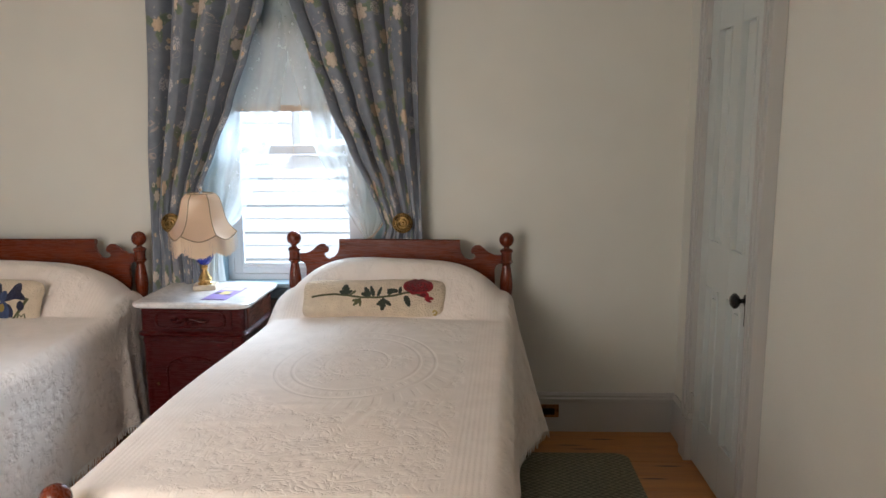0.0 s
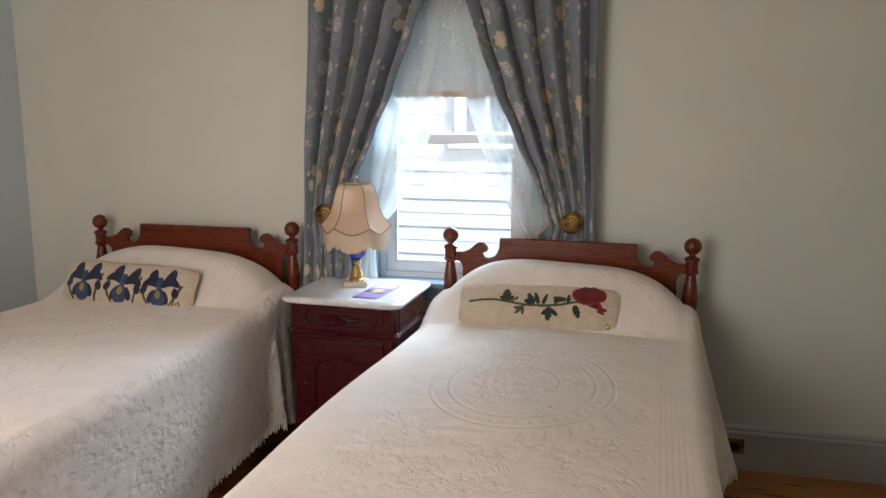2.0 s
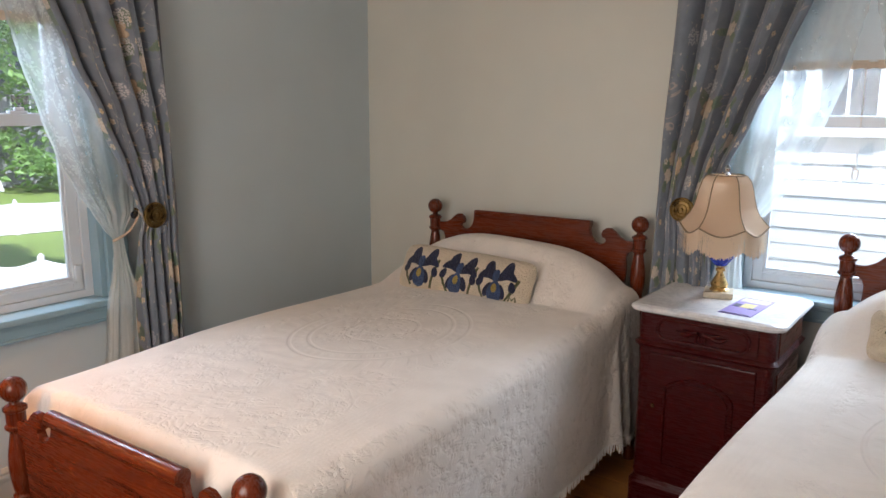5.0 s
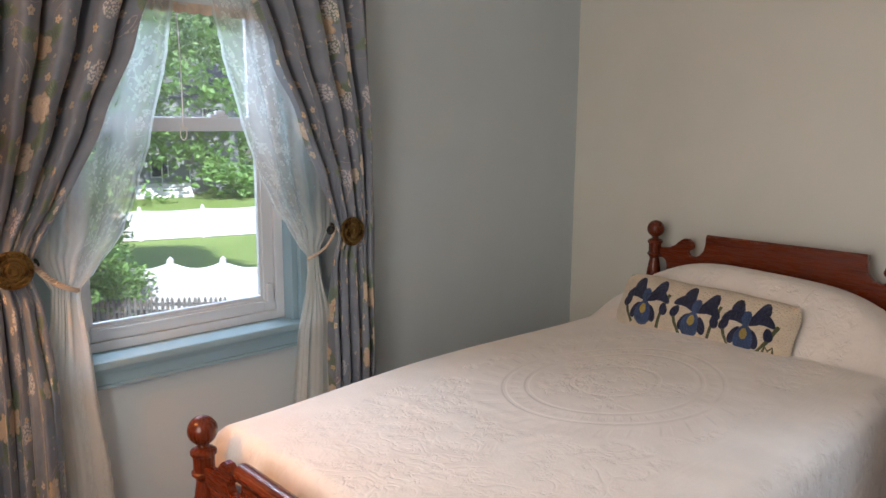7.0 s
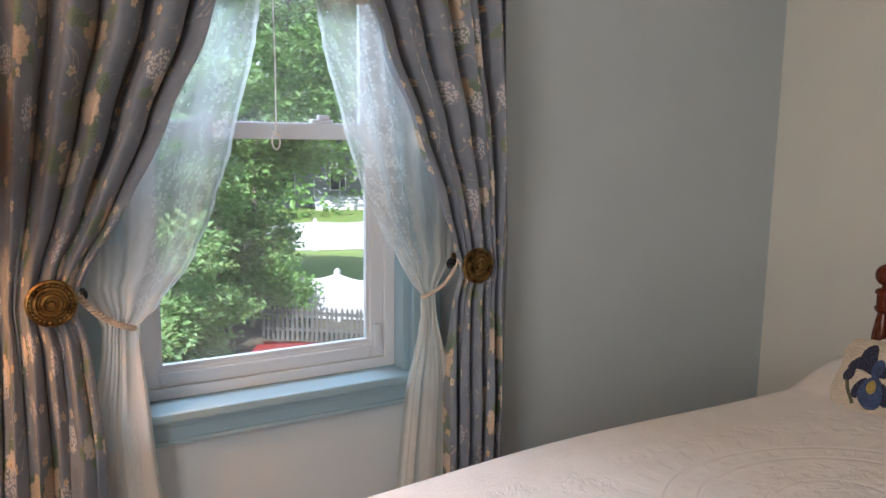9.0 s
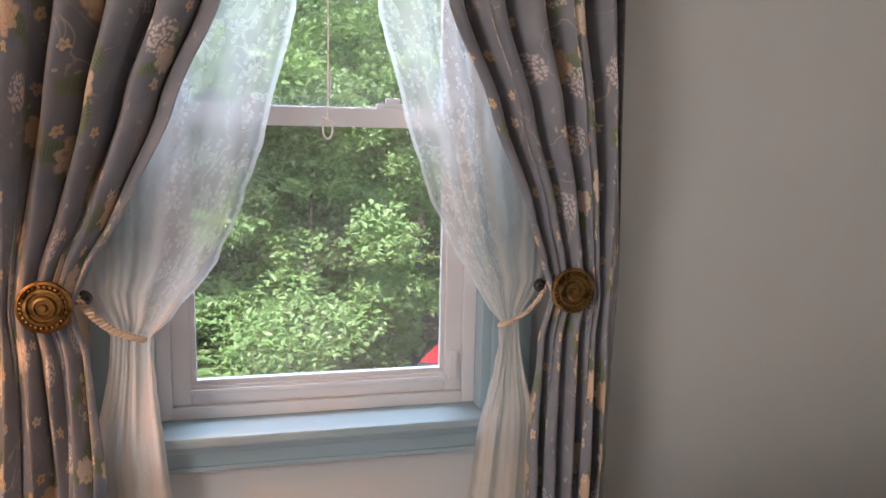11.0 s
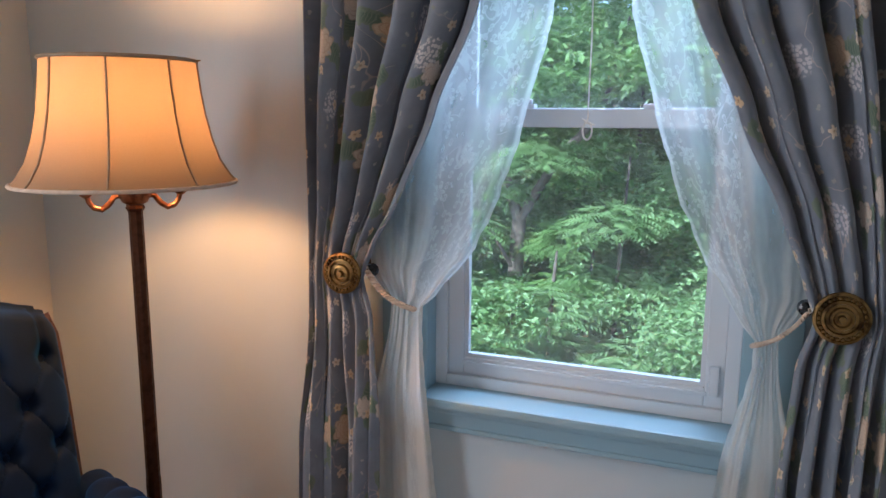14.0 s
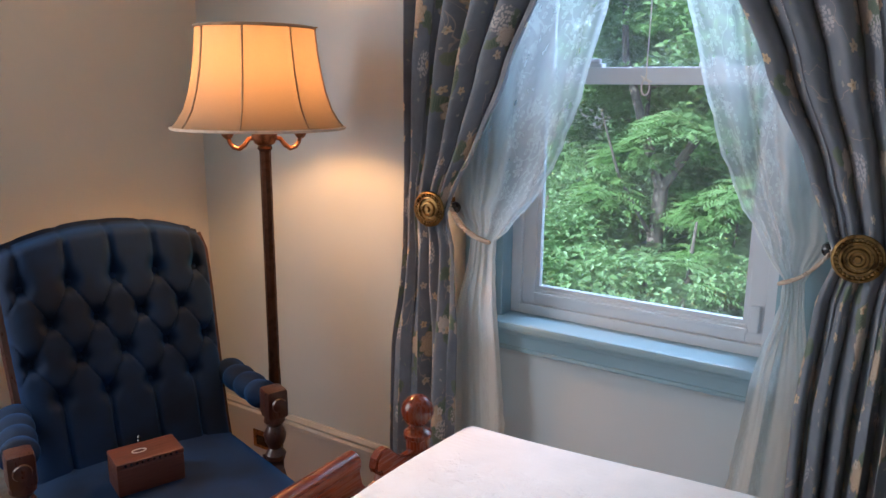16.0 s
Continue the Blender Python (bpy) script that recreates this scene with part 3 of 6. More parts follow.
def tube(points, radius, steps=8, m=None):
    """A round bar along points; radius is one number or one a point."""
    bm = bmesh.new()
    pts = [Vector(p) for p in points]
    rad = radius if isinstance(radius, (list, tuple)) else [radius] * len(pts)
    rings, side = [], None
    for i, p in enumerate(pts):
        d = (pts[min(i + 1, len(pts) - 1)] - pts[max(i - 1, 0)]).normalized()
        if side is None:
            side = d.orthogonal().normalized()
        side = (side - d * side.dot(d)).normalized()
        up = d.cross(side)
        rings.append([bm.verts.new(p + rad[i] * (math.cos(a) * side + math.sin(a) * up)) for a in (2 * math.pi * k / steps for k in range(steps))])
    for lo, hi in zip(rings, rings[1:]):
        for i in range(steps):
            j = (i + 1) % steps
            bm.faces.new((lo[i], lo[j], hi[j], hi[i]))
    bm.faces.new(rings[0][::-1]), bm.faces.new(rings[-1])
    if m:
        bmesh.ops.transform(bm, verts=bm.verts, matrix=m)
    return bm


def sheet(nu, nv, f, uv=None):
    """A grid of nu by nv points f(i / (nu - 1), j / (nv - 1)), with uv coordinates."""
    bm = bmesh.new()
    layer = bm.loops.layers.uv.new("UVMap")
    g = [[bm.verts.new(f(i / (nu - 1), j / (nv - 1))) for j in range(nv)] for i in range(nu)]
    w = uv or (lambda a, b: (a, b))
    for i in range(nu - 1):
        for j in range(nv - 1):
            face = bm.faces.new((g[i][j], g[i + 1][j], g[i + 1][j + 1], g[i][j + 1]))
            for loop, (a, b) in zip(face.loops, ((i, j), (i + 1, j), (i + 1, j + 1), (i, j + 1))):
                loop[layer].uv = w(a / (nu - 1), b / (nv - 1))
    return bm


def ease(a, b, x):
    t = min(1.0, max(0.0, (x - a) / (b - a)))
    return t * t * (3 - 2 * t)


def along(table, x):
    """Smooth value at x in a table of (x, value), x rising."""
    if x <= table[0][0]:
        return table[0][1]
    for (a, p), (b, q) in zip(table, table[1:]):
        if x <= b:
            return p + (q - p) * (0.4 * ease(a, b, x) + 0.6 * (x - a) / (b - a))
    return table[-1][1]


def structure(name, bm, mat, label, category):
    return tagged(part(name, bm, mat), label, category, kind="structure")


# ---- the room ----
EAST, SOUTH, CEILING, THICK = 4.20, -3.50, 2.60, 0.20
EAST_NEAR = 4.20
WIN_HALF, WIN_LOW, WIN_TOP = 0.375, 0.755, 2.08
CN, CW = 2.277, -1.911


def holed_wall(a0, a1, hole0, hole1, low, top, m):
    """A wall along x from a0 to a1, its inner face at y = 0, with one opening."""
    return join(box(a0, hole0, 0, THICK, -0.3, CEILING + 0.2, m=m), box(hole1, a1, 0, THICK, -0.3, CEILING + 0.2, m=m),
                box(hole0, hole1, 0, THICK, -0.3, low, m=m), box(hole0, hole1, 0, THICK, top, CEILING + 0.2, m=m))


structure("wall_north", holed_wall(-THICK, EAST + THICK, CN - WIN_HALF, CN + WIN_HALF, WIN_LOW, WIN_TOP, pose(0, 0, 0)), WALL, "plain painted plaster wall in pale sage grey behind the headboards", "wall")
structure("wall_west", holed_wall(SOUTH - THICK, 0, CW - WIN_HALF, CW + WIN_HALF, WIN_LOW, WIN_TOP, pose(0, 0, 0, 0, 0, 90)), WALL_W, "plain painted plaster wall with its bluish shade put into the colour", "wall")
DOOR_N, DOOR_S, DOOR_H = -0.34, -0.965, 2.08
structure("wall_east", join(box(EAST, EAST + THICK, DOOR_N, 0, -0.3, CEILING + 0.2), box(EAST, EAST + THICK, DOOR_S, DOOR_N, DOOR_H, CEILING + 0.2),
                            box(EAST_NEAR, EAST + THICK, -5.2, DOOR_S, -0.3, CEILING + 0.2)), WALL, "plain painted plaster wall with a closet door", "wall")
# the opening at x 1.20 to 2.30 is unseen, added for the fill lamp
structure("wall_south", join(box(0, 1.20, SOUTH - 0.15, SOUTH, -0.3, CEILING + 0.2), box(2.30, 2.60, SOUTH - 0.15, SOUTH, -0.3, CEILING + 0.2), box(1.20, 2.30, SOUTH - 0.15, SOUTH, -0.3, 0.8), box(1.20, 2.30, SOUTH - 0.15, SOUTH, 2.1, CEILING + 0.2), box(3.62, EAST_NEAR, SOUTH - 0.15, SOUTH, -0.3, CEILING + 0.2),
                             box(2.60, 3.62, SOUTH - 0.15, SOUTH, 2.1, CEILING + 0.2)), WALL, "plain painted plaster wall with an added lamp opening and the open entrance", "wall")
structure("wall_hall", join(box(1.8, 2.0, -5.2, SOUTH - 0.15, -0.3, CEILING + 0.2), box(1.8, EAST + THICK, -5.4, -5.2, -0.3, CEILING + 0.2)), WALL, "plain painted walls of the hallway outside the room", "wall")
structure("ceiling", box(-THICK, EAST + THICK, -5.4, THICK, CEILING, CEILING + 0.18), CEIL, "plain white plaster ceiling", "ceiling")
structure("wall_closet", box(EAST + THICK, EAST + THICK + 0.05, -1.4, 0, -0.3, CEILING), WALL, "plain closet back wall", "wall")


def board(length, height, name, m, mat=TRIM):
    """A tall moulded baseboard along x, its back at y = 0, its face towards -y."""
    prof = [(0, 0), (-0.018, 0), (-0.018, height - 0.045), (-0.024, height - 0.04), (-0.024, height - 0.028), (-0.015, height - 0.022), (-0.019, height - 0.012), (-0.010, height), (0, height)]
    bm = bmesh.new()
    ends = [[bm.verts.new((x, y, z)) for y, z in prof] for x in (0, length)]
    for i in range(len(prof)):
        j = (i + 1) % len(prof)
        bm.faces.new((ends[0][i], ends[0][j], ends[1][j], ends[1][i]))
    bm.faces.new(ends[0]), bm.faces.new(ends[1][::-1])
    bmesh.ops.recalc_face_normals(bm, faces=bm.faces)
    bmesh.ops.transform(bm, verts=bm.verts, matrix=m)
    return structure(name, bm, mat, "tall moulded wooden baseboard painted grey", "baseboard")


board(EAST - 0.03, 0.205, "baseboard_north", pose(0.026, 0, 0))
board(-SOUTH - 0.03, 0.255, "baseboard_west", pose(0, SOUTH, 0, 0, 0, 90))
board(2.55, 0.255, "baseboard_south", pose(2.55, SOUTH, 0, 0, 0, 180))
board(0.21, 0.205, "baseboard_east", pose(EAST, -0.028, 0, 0, 0, -90))


# ---- the closet door ----
def closet_door():
    d = thing("door_1", pose(EAST, (DOOR_N + DOOR_S) / 2, 0, 0, 0, -90), "closed four-panel closet door painted grey green with a black knob", "door", kind="structure")
    w = (DOOR_N - DOOR_S) / 2
    part("casing", join(box(-w - 0.09, -w, -0.035, 0.0, 0.20, DOOR_H, 0.004), box(-w - 0.075, -w - 0.06, -0.042, -0.03, 0.20, DOOR_H, 0.003), box(-w - 0.03, -w - 0.015, -0.042, -0.03, 0.20, DOOR_H, 0.003)), TRIM, d, "moulded far casing")
    part("plinth_block", box(-w - 0.095, -w + 0.003, -0.043, 0.0, 0.0, 0.20, 0.004), TRIM, d)
    part("casing", join(box(w, w + 0.10, -0.034, 0.0, 0.0, DOOR_H, 0.004), box(w + 0.012, w + 0.024, -0.040, -0.03, 0, DOOR_H, 0.003), box(w + 0.04, w + 0.052, -0.040, -0.03, 0, DOOR_H, 0.003), box(w + 0.10, w + 0.125, -0.050, 0.0, 0, DOOR_H, 0.004)), TRIM, d, "moulded near casing")
    part("head_casing", box(-w - 0.09, w + 0.09, -0.036, 0.0, DOOR_H, DOOR_H + 0.1, 0.004), TRIM, d)
    z0, z1, y0, y1 = 0.012, DOOR_H - 0.004, -0.012, 0.028
    stiles = [box(-w + 0.003, -w + 0.10, y0, y1, z0, z1, 0.002), box(w - 0.10, w - 0.003, y0, y1, z0, z1, 0.002), box(-0.05, 0.05, y0, y1, z0, z1, 0.002)]
    rails = [box(a, b, y0 + 0.001, y1, lo, hi, 0.002) for a, b in ((-w + 0.10, -0.05), (0.05, w - 0.10)) for lo, hi in ((z0, 0.24), (0.86, 1.06), (1.93, z1))]
    slab_ob = part("door_leaf", join(*stiles, *rails), DOOR, d)
    for a, b in ((-w + 0.10, -0.05), (0.05, w - 0.10)):
        for lo, hi in ((0.24, 0.86), (1.06, 1.93)):
            part("panel", join(box(a, b, 0.008, 0.02, lo, hi), box(a + 0.045, b - 0.045, -0.004, 0.012, lo + 0.045, hi - 0.045, 0.008)), DOOR, slab_ob)
            for q in (box(a, a + 0.016, -0.018, 0.01, lo, hi, 0.004), box(b - 0.016, b, -0.018, 0.01, lo, hi, 0.004)):
                part("moulding", q, DOOR, slab_ob)
    for z in (0.28, 1.78):
        part("hinge", join(lathe([(0.006, z - 0.05), (0.009, z - 0.046), (0.006, z - 0.04), (0.006, z + 0.04), (0.009, z + 0.046), (0.005, z + 0.052)], 10, pose(-w + 0.002, -0.02, 0)), box(-w - 0.01, -w + 0.02, -0.016, -0.012, z - 0.04, z + 0.04)), TRIM, d, "painted butt hinge", True)
    kx = w - 0.050
    part("door_knob", lathe([(0.024, 0), (0.024, 0.005), (0.009, 0.008), (0.009, 0.026), (0.020, 0.030), (0.029, 0.040), (0.029, 0.048), (0.018, 0.058), (0.0, 0.060)], 22, pose(kx, -0.012, 0.90, 90)), BLACK, d, "black iron knob", True)
    part("keyhole_plate", box(kx - 0.011, kx + 0.011, -0.0155, -0.012, 0.80, 0.87, 0.001), BLACK, d)


closet_door()


# ---- windows: local x along the wall, -y into the room ----
def window(name, m, label):
    w = thing(name, m, label, "window", kind="structure")
    o = WIN_HALF
    part("jamb", join(box(-o, -o + 0.022, -0.004, 0.19, WIN_LOW, WIN_TOP, 0.002), box(o - 0.022, o, -0.004, 0.19, WIN_LOW, WIN_TOP, 0.002), box(-o, o, -0.004, 0.19, WIN_TOP - 0.022, WIN_TOP, 0.002)), TRIM_BLUE, w)
    part("casing", box(-o - 0.09, -o, -0.022, 0.0, WIN_LOW + 0.02, WIN_TOP + 0.09, 0.003), TRIM_BLUE, w)
    part("casing", box(o, o + 0.09, -0.022, 0.0, WIN_LOW + 0.02, WIN_TOP + 0.09, 0.003), TRIM_BLUE, w)
    part("casing", box(-o, o, -0.022, 0.0, WIN_TOP, WIN_TOP + 0.09, 0.003), TRIM_BLUE, w)
    part("window_sill", box(-o - 0.11, o + 0.11, -0.055, 0.10, WIN_LOW, WIN_LOW + 0.024, 0.007), TRIM_BLUE, w, "blue painted stool")
    part("apron", join(box(-o - 0.09, o + 0.09, -0.022, 0.0, WIN_LOW - 0.065, WIN_LOW, 0.003), box(-o - 0.092, o + 0.092, -0.032, -0.002, WIN_LOW - 0.020, WIN_LOW - 0.004, 0.005), box(-o - 0.09, o + 0.09, -0.027, -0.002, WIN_LOW - 0.065, WIN_LOW - 0.052, 0.004)), TRIM_BLUE, w)
    i, z0 = o - 0.022, WIN_LOW + 0.024
    part("window_frame", join(box(-i, -i + 0.030, 0.05, 0.15, z0, WIN_TOP - 0.022, 0.002), box(i - 0.030, i, 0.05, 0.15, z0, WIN_TOP - 0.022, 0.002), box(-i + 0.03, i - 0.03, 0.05, 0.15, z0, z0 + 0.028, 0.002)), SASH, w)
    g = 0.283
    for lo, hi, y in ((z0 + 0.028, 1.458, 0.062), (1.420, WIN_TOP - 0.022, 0.100)):
        bot, top = (lo + 0.044, hi - 0.042) if y < 0.09 else (lo + 0.03, hi - 0.04)
        s = part("sash", join(box(-i + 0.030, -g, y, y + 0.034, lo, hi, 0.003), box(g, i - 0.030, y, y + 0.034, lo, hi, 0.003),
                              box(-g, g, y, y + 0.034, lo, bot, 0.003), box(-g, g, y, y + 0.034, top, hi, 0.003),
                              box(-g - 0.004, g + 0.004, y - 0.006, y + 0.002, bot - 0.018, bot - 0.008, 0.002)), SASH, w)
        bead = join(box(-g, -g + 0.010, y + 0.006, y + 0.024, bot, top), box(g - 0.010, g, y + 0.006, y + 0.024, bot, top), box(-g + 0.010, g - 0.010, y + 0.006, y + 0.024, bot, bot + 0.010))
        part("glazing_bead", bead, SASH, s)
        p = part("pane", box(-g + 0.002, g - 0.002, y + 0.012, y + 0.016, bot, top), GLASS, s)
        p.visible_shadow = False
    for x in (-0.15, 0.15):
        part("sash_lock", join(box(x - 0.03, x + 0.03, 0.066, 0.094, 1.458, 1.468, 0.003), box(x - 0.01, x + 0.022, 0.07, 0.088, 1.468, 1.480, 0.004)), SASH, w)
    part("tilt_latch", box(g + 0.008, g + 0.030, 0.052, 0.064, z0 + 0.055, z0 + 0.125, 0.004), SASH, w)
    return w


MN, MW = pose(CN, 0, 0), pose(0, CW, 0, 0, 0, 90)
window("window_1", MN, "double-hung white sash window with blue painted trim")
window("window_2", MW, "double-hung white sash window with blue painted sill and trim")


def roller_blind(m, hem, pull):
    b = thing("roller_blind", m, "white roller blind partly drawn, with a scalloped fringed hem", "blind")
    part("blind_cloth", sheet(26, 6, lambda u, v: (-0.318 + 0.636 * u, 0.03 + 0.002 * math.sin(9 * u), hem + 0.02 + (WIN_TOP - 0.04 - hem) * v)), BLIND, b)
    part("hem_trim", sheet(90, 4, lambda u, v: (-0.318 + 0.636 * u, 0.028 + 0.003 * math.sin(60 * u) * (1 - v), hem + 0.026 * v - 0.006 * abs(math.sin(u * 45)) * (1 - v))), CORD, b, "tan braided edging")
    part("roller", lathe([(0.018, -0.32), (0.018, 0.32)], 14, pose(0, 0.035, WIN_TOP - 0.045, 0, 90)), BLIND, b, smooth=True)
    x = 0.01
    ring = [(x + 0.010 * math.sin(a), 0.022, pull - 0.02 + 0.019 * math.cos(a)) for a in (2 * math.pi * k / 18 for k in range(19))]
    part("pull_cord", tube([(x, 0.028, hem), (x + 0.002, 0.024, (hem + pull) / 2), (x, 0.022, pull)], 0.0018, 6), FRINGE, b)
    part("cord_knot", join(tube([(x - 0.012, 0.022, pull + 0.006), (x, 0.019, pull - 0.002), (x + 0.016, 0.021, pull - 0.008)], [0.0015, 0.0042, 0.0015], 6)), FRINGE, b)
    part("pull_ring", tube(ring, 0.0022, 6), FRINGE, b, smooth=True)


roller_blind(MN, 1.628, 1.27)
roller_blind(MW, 1.765, 1.43)


# ---- curtains ----
def drape(m, side, outer, seed, label, group, cover=0.0, deep=0.049):
    """A drape swept to the side (-1 or 1) by a holdback; outer: its fixed outer edge."""
    rnd = random.Random(seed)
    ph = [rnd.uniform(0, 6.28) for _ in range(6)]
    inner = [(0.02, 0.44), (0.35, 0.435), (0.75, 0.43), (0.98, 0.445), (1.07, 0.470), (1.14, 0.445), (1.25, 0.405), (1.45, 0.315), (1.65, 0.225), (1.90, 0.135), (2.13, 0.055), (2.40, 0.01)]
    top = 2.40

    def at(u, v):
        z = 0.015 + (top - 0.015) * v
        a, b = outer - 0.018 * ease(1.0, 1.9, z) + 0.012 * math.sin(2.2 * z + ph[0]), along(inner, z)
        b -= cover * ease(1.10, 1.30, z) * (1 - ease(1.85, 2.2, z))
        width = a - b
        tight = 1 - ease(0.0, 0.42, abs(z - 1.075))
        q = u + 0.05 * math.sin(2 * math.pi * u * 2 + ph[1]) * math.sin(math.pi * u)
        s = a - width * q
        folds = 4.6
        w = 2 * abs(math.sin(math.pi * folds * q + ph[2] + 0.2 * math.sin(1.7 * z + ph[3]))) ** 0.58 - 1.32
        if side < 0:
            # below its holdback this cloth hangs as one broad panel beside a gathered edge
            broad = 0.35 + 0.75 * math.sin(2 * math.pi * (1.25 * q ** 1.6 + 0.30)) * (0.8 + 0.2 * math.sin(9 * q + 3 * z))
            w += (broad - w) * 0.8 * (1 - ease(0.66, 1.0, z))
        w2 = math.sin(2 * math.pi * (folds * 1.63) * u + ph[4] + 0.5 * z)
        amp = deep + 0.006 * math.sin(2 * z + ph[5]) - (deep - 0.013) * tight
        # swept cloth bellies out above the holdback and is pinched on it
        belly = 0.020 * math.sin(math.pi * min(1, max(0, (z - 1.1) / 1.1))) * u
        d = 0.108 + amp * w + 0.006 * w2 + belly + 0.002 * tight
        s += 0.006 * w2 * (1 - tight)
        return (side * s, -d, z)

    bm = sheet(190, 80, at, lambda u, v: (u * 0.98 + seed * 0.37, v * 2.4 + seed * 0.21))
    ob = part("curtain", bm, DRAPE, None, smooth=True)
    ob.matrix_world = m
    tagged(ob, label, "curtain", group)
    so = ob.modifiers.new("thickness", "SOLIDIFY")
    so.thickness, so.offset = 0.002, 0.0
    return ob


def sheer(m, side, seed, group, mat, draw=0.0):
    rnd = random.Random(seed)
    ph = [rnd.uniform(0, 6.28) for _ in range(6)]
    inner = [(0.03, 0.275), (0.45, 0.295), (0.75, 0.322), (0.95, 0.338), (1.00, 0.340), (1.06, 0.285), (1.14, 0.218), (1.26, 0.165), (1.40, 0.118), (1.65, 0.055), (1.9, 0.01), (2.3, -0.03)]
    if side > 0:
        inner = [(0.03, 0.275), (0.45, 0.295), (0.75, 0.325), (0.95, 0.370), (1.00, 0.374), (1.07, 0.325), (1.19, 0.254), (1.30, 0.205), (1.45, 0.158), (1.65, 0.104), (1.9, 0.05), (2.3, 0.0)]
    outer = [(0.03, 0.47), (0.75, 0.460), (0.95, 0.420), (1.01, 0.415), (1.10, 0.47), (1.3, 0.50), (2.3, 0.52)]

    def at(u, v):
        z = 0.03 + 2.27 * v
        a, b = along(outer, z), along(inner, z)
        b -= draw * ease(1.2, 1.55, z)
        tight = 1 - ease(0.0, 0.35, abs(z - 1.01))
        q = u + 0.05 * math.sin(5.1 * u + ph[3]) + 0.03 * math.sin(11 * u + 1.4 * z + ph[4])
        w = math.sin(2 * math.pi * 4.4 * q + ph[0] + 0.9 * math.sin(1.6 * z + ph[1])) * (0.55 + 0.45 * math.sin(4.3 * u + 1.1 * z + ph[5]))
        w2 = math.sin(2 * math.pi * 9.1 * q + ph[2] + 1.2 * math.sin(2.3 * z))
        low = 1 - ease(0.72, 0.99, z)
        soft_fold = math.sin(2 * math.pi * 2.3 * q + ph[1]) * low
        edge = 0.0022 * math.sin(105 * z) * ease(0.95, 1.0, u)
        d = 0.012 + 0.010 * w * (1 - 0.35 * tight) * (1 - 0.78 * low) + 0.0016 * w2 * (1 - 0.7 * low) + 0.006 * soft_fold + 0.018 * tight
        belly = 0.022 * math.sin(math.pi * min(1, max(0, (z - 1.0) / 0.8))) * math.sin(math.pi * u)
        return (side * (a - (a - b) * u - edge), -(0.042 + d + belly + 0.02 * (1 - ease(0.8, 1.0, z))), z)

    ob = part("sheer_curtain", sheet(110, 80, at, lambda u, v: (u, v * 2.3 + seed)), mat, None, smooth=True)
    ob.matrix_world = m
    return tagged(ob, "white sheer curtain with a lace edge tied back by a cord" if mat is SHEER else "plain white sheer curtain tied back by a cord", "curtain", group)


def tie_cord(m, side):
    pts = []
    for k in range(60):
        t = k / 59
        # from the holdback bracket down and round the front of the gathered sheer
        s = 0.475 - (0.125 if side < 0 else 0.108) * t
        z = 1.115 - 0.115 * (t ** 0.75) - 0.012 * math.sin(math.pi * t)
        pts.append((side * s, -0.085 - 0.025 * math.sin(math.pi * (0.25 + 0.75 * t)), z))
    strands = []
    for k in range(2):
        strands.append(tube([(p[0] + 0.0034 * math.cos(i * 1.1 + k * math.pi), p[1] + 0.0034 * math.sin(i * 1.1 + k * math.pi), p[2] + 0.0034 * math.cos(i * 1.1 + k * math.pi)) for i, p in enumerate(pts)], 0.0038, 6))
    ob = part("tieback_cord", join(*strands), CORD, None, smooth=True)
    ob.matrix_world = m
    tagged(ob, "twisted cream cord holding back the sheer curtain", "tieback cord", "curtain tieback cords")


def holdback(m, side, s, z):
    h = thing("curtain_holdback", m @ pose(side * s, 0, z), "round embossed brass curtain holdback on a dark stem", "holdback", "brass curtain holdbacks")
    face = [(0.0, 0.0), (0.046, 0.0), (0.049, 0.004), (0.048, 0.008), (0.043, 0.010), (0.040, 0.006), (0.036, 0.006), (0.034, 0.011), (0.029, 0.012), (0.027, 0.008), (0.022, 0.008), (0.020, 0.014), (0.015, 0.015), (0.013, 0.011), (0.008, 0.011), (0.006, 0.018), (0.0, 0.0195)]
    rays = pose(0, -0.130, 0, 90)
    beads = join(*[lathe([(0.0, 0.006), (0.0038, 0.0075), (0.003, 0.0115), (0.0, 0.0125)], 6, rays @ pose(0.0385 * math.cos(a), 0.0385 * math.sin(a), 0)) for a in (2 * math.pi * k / 26 for k in range(26))])
    part("disc", lathe(face[1:-1], 40, rays), BRASS, h, smooth=True)
    part("beading", beads, BRASS, h, smooth=True)
    part("stem", lathe([(0.018, 0.0), (0.018, 0.006), (0.008, 0.012), (0.008, 0.128), (0.016, 0.132)], 14, pose(0, 0, 0, 90)), DARK_BRASS, h, smooth=True)
    part("bracket", lathe([(0.010, 0.0), (0.016, 0.01), (0.014, 0.024), (0.006, 0.03)], 12, pose(-side * 0.056, -0.078, 0.004, 90)), BLACK, h, "dark iron knob", smooth=True)
    part("bracket_arm", tube([(-side * 0.056, -0.088, 0.004), (0, -0.090, 0)], 0.006), BLACK, h)


for m, outer, seed, hold, z in ((MN, 0.660, 3, 0.560, 1.092), (MW, 0.620, 5, 0.512, 1.083)):
    for side in (-1, 1):
        drape(m, side, outer, seed + side, "blue-grey floral chintz drape swept back by a holdback", "window drapes", 0.035 if m is MW and side < 0 else 0.0, 0.058 if m is MW else 0.049)
        sheer(m, side, seed * 2 + side, "sheer curtains", SHEER if m is MW else SHEER_PLAIN, 0.0 if m is MW else 0.03)
        tie_cord(m, side)
        holdback(m, side, hold, z)

# ---- beds: origin on the floor under the middle of the headboard, foot towards -y ----
BED_L, POST_X = 2.02, 0.513


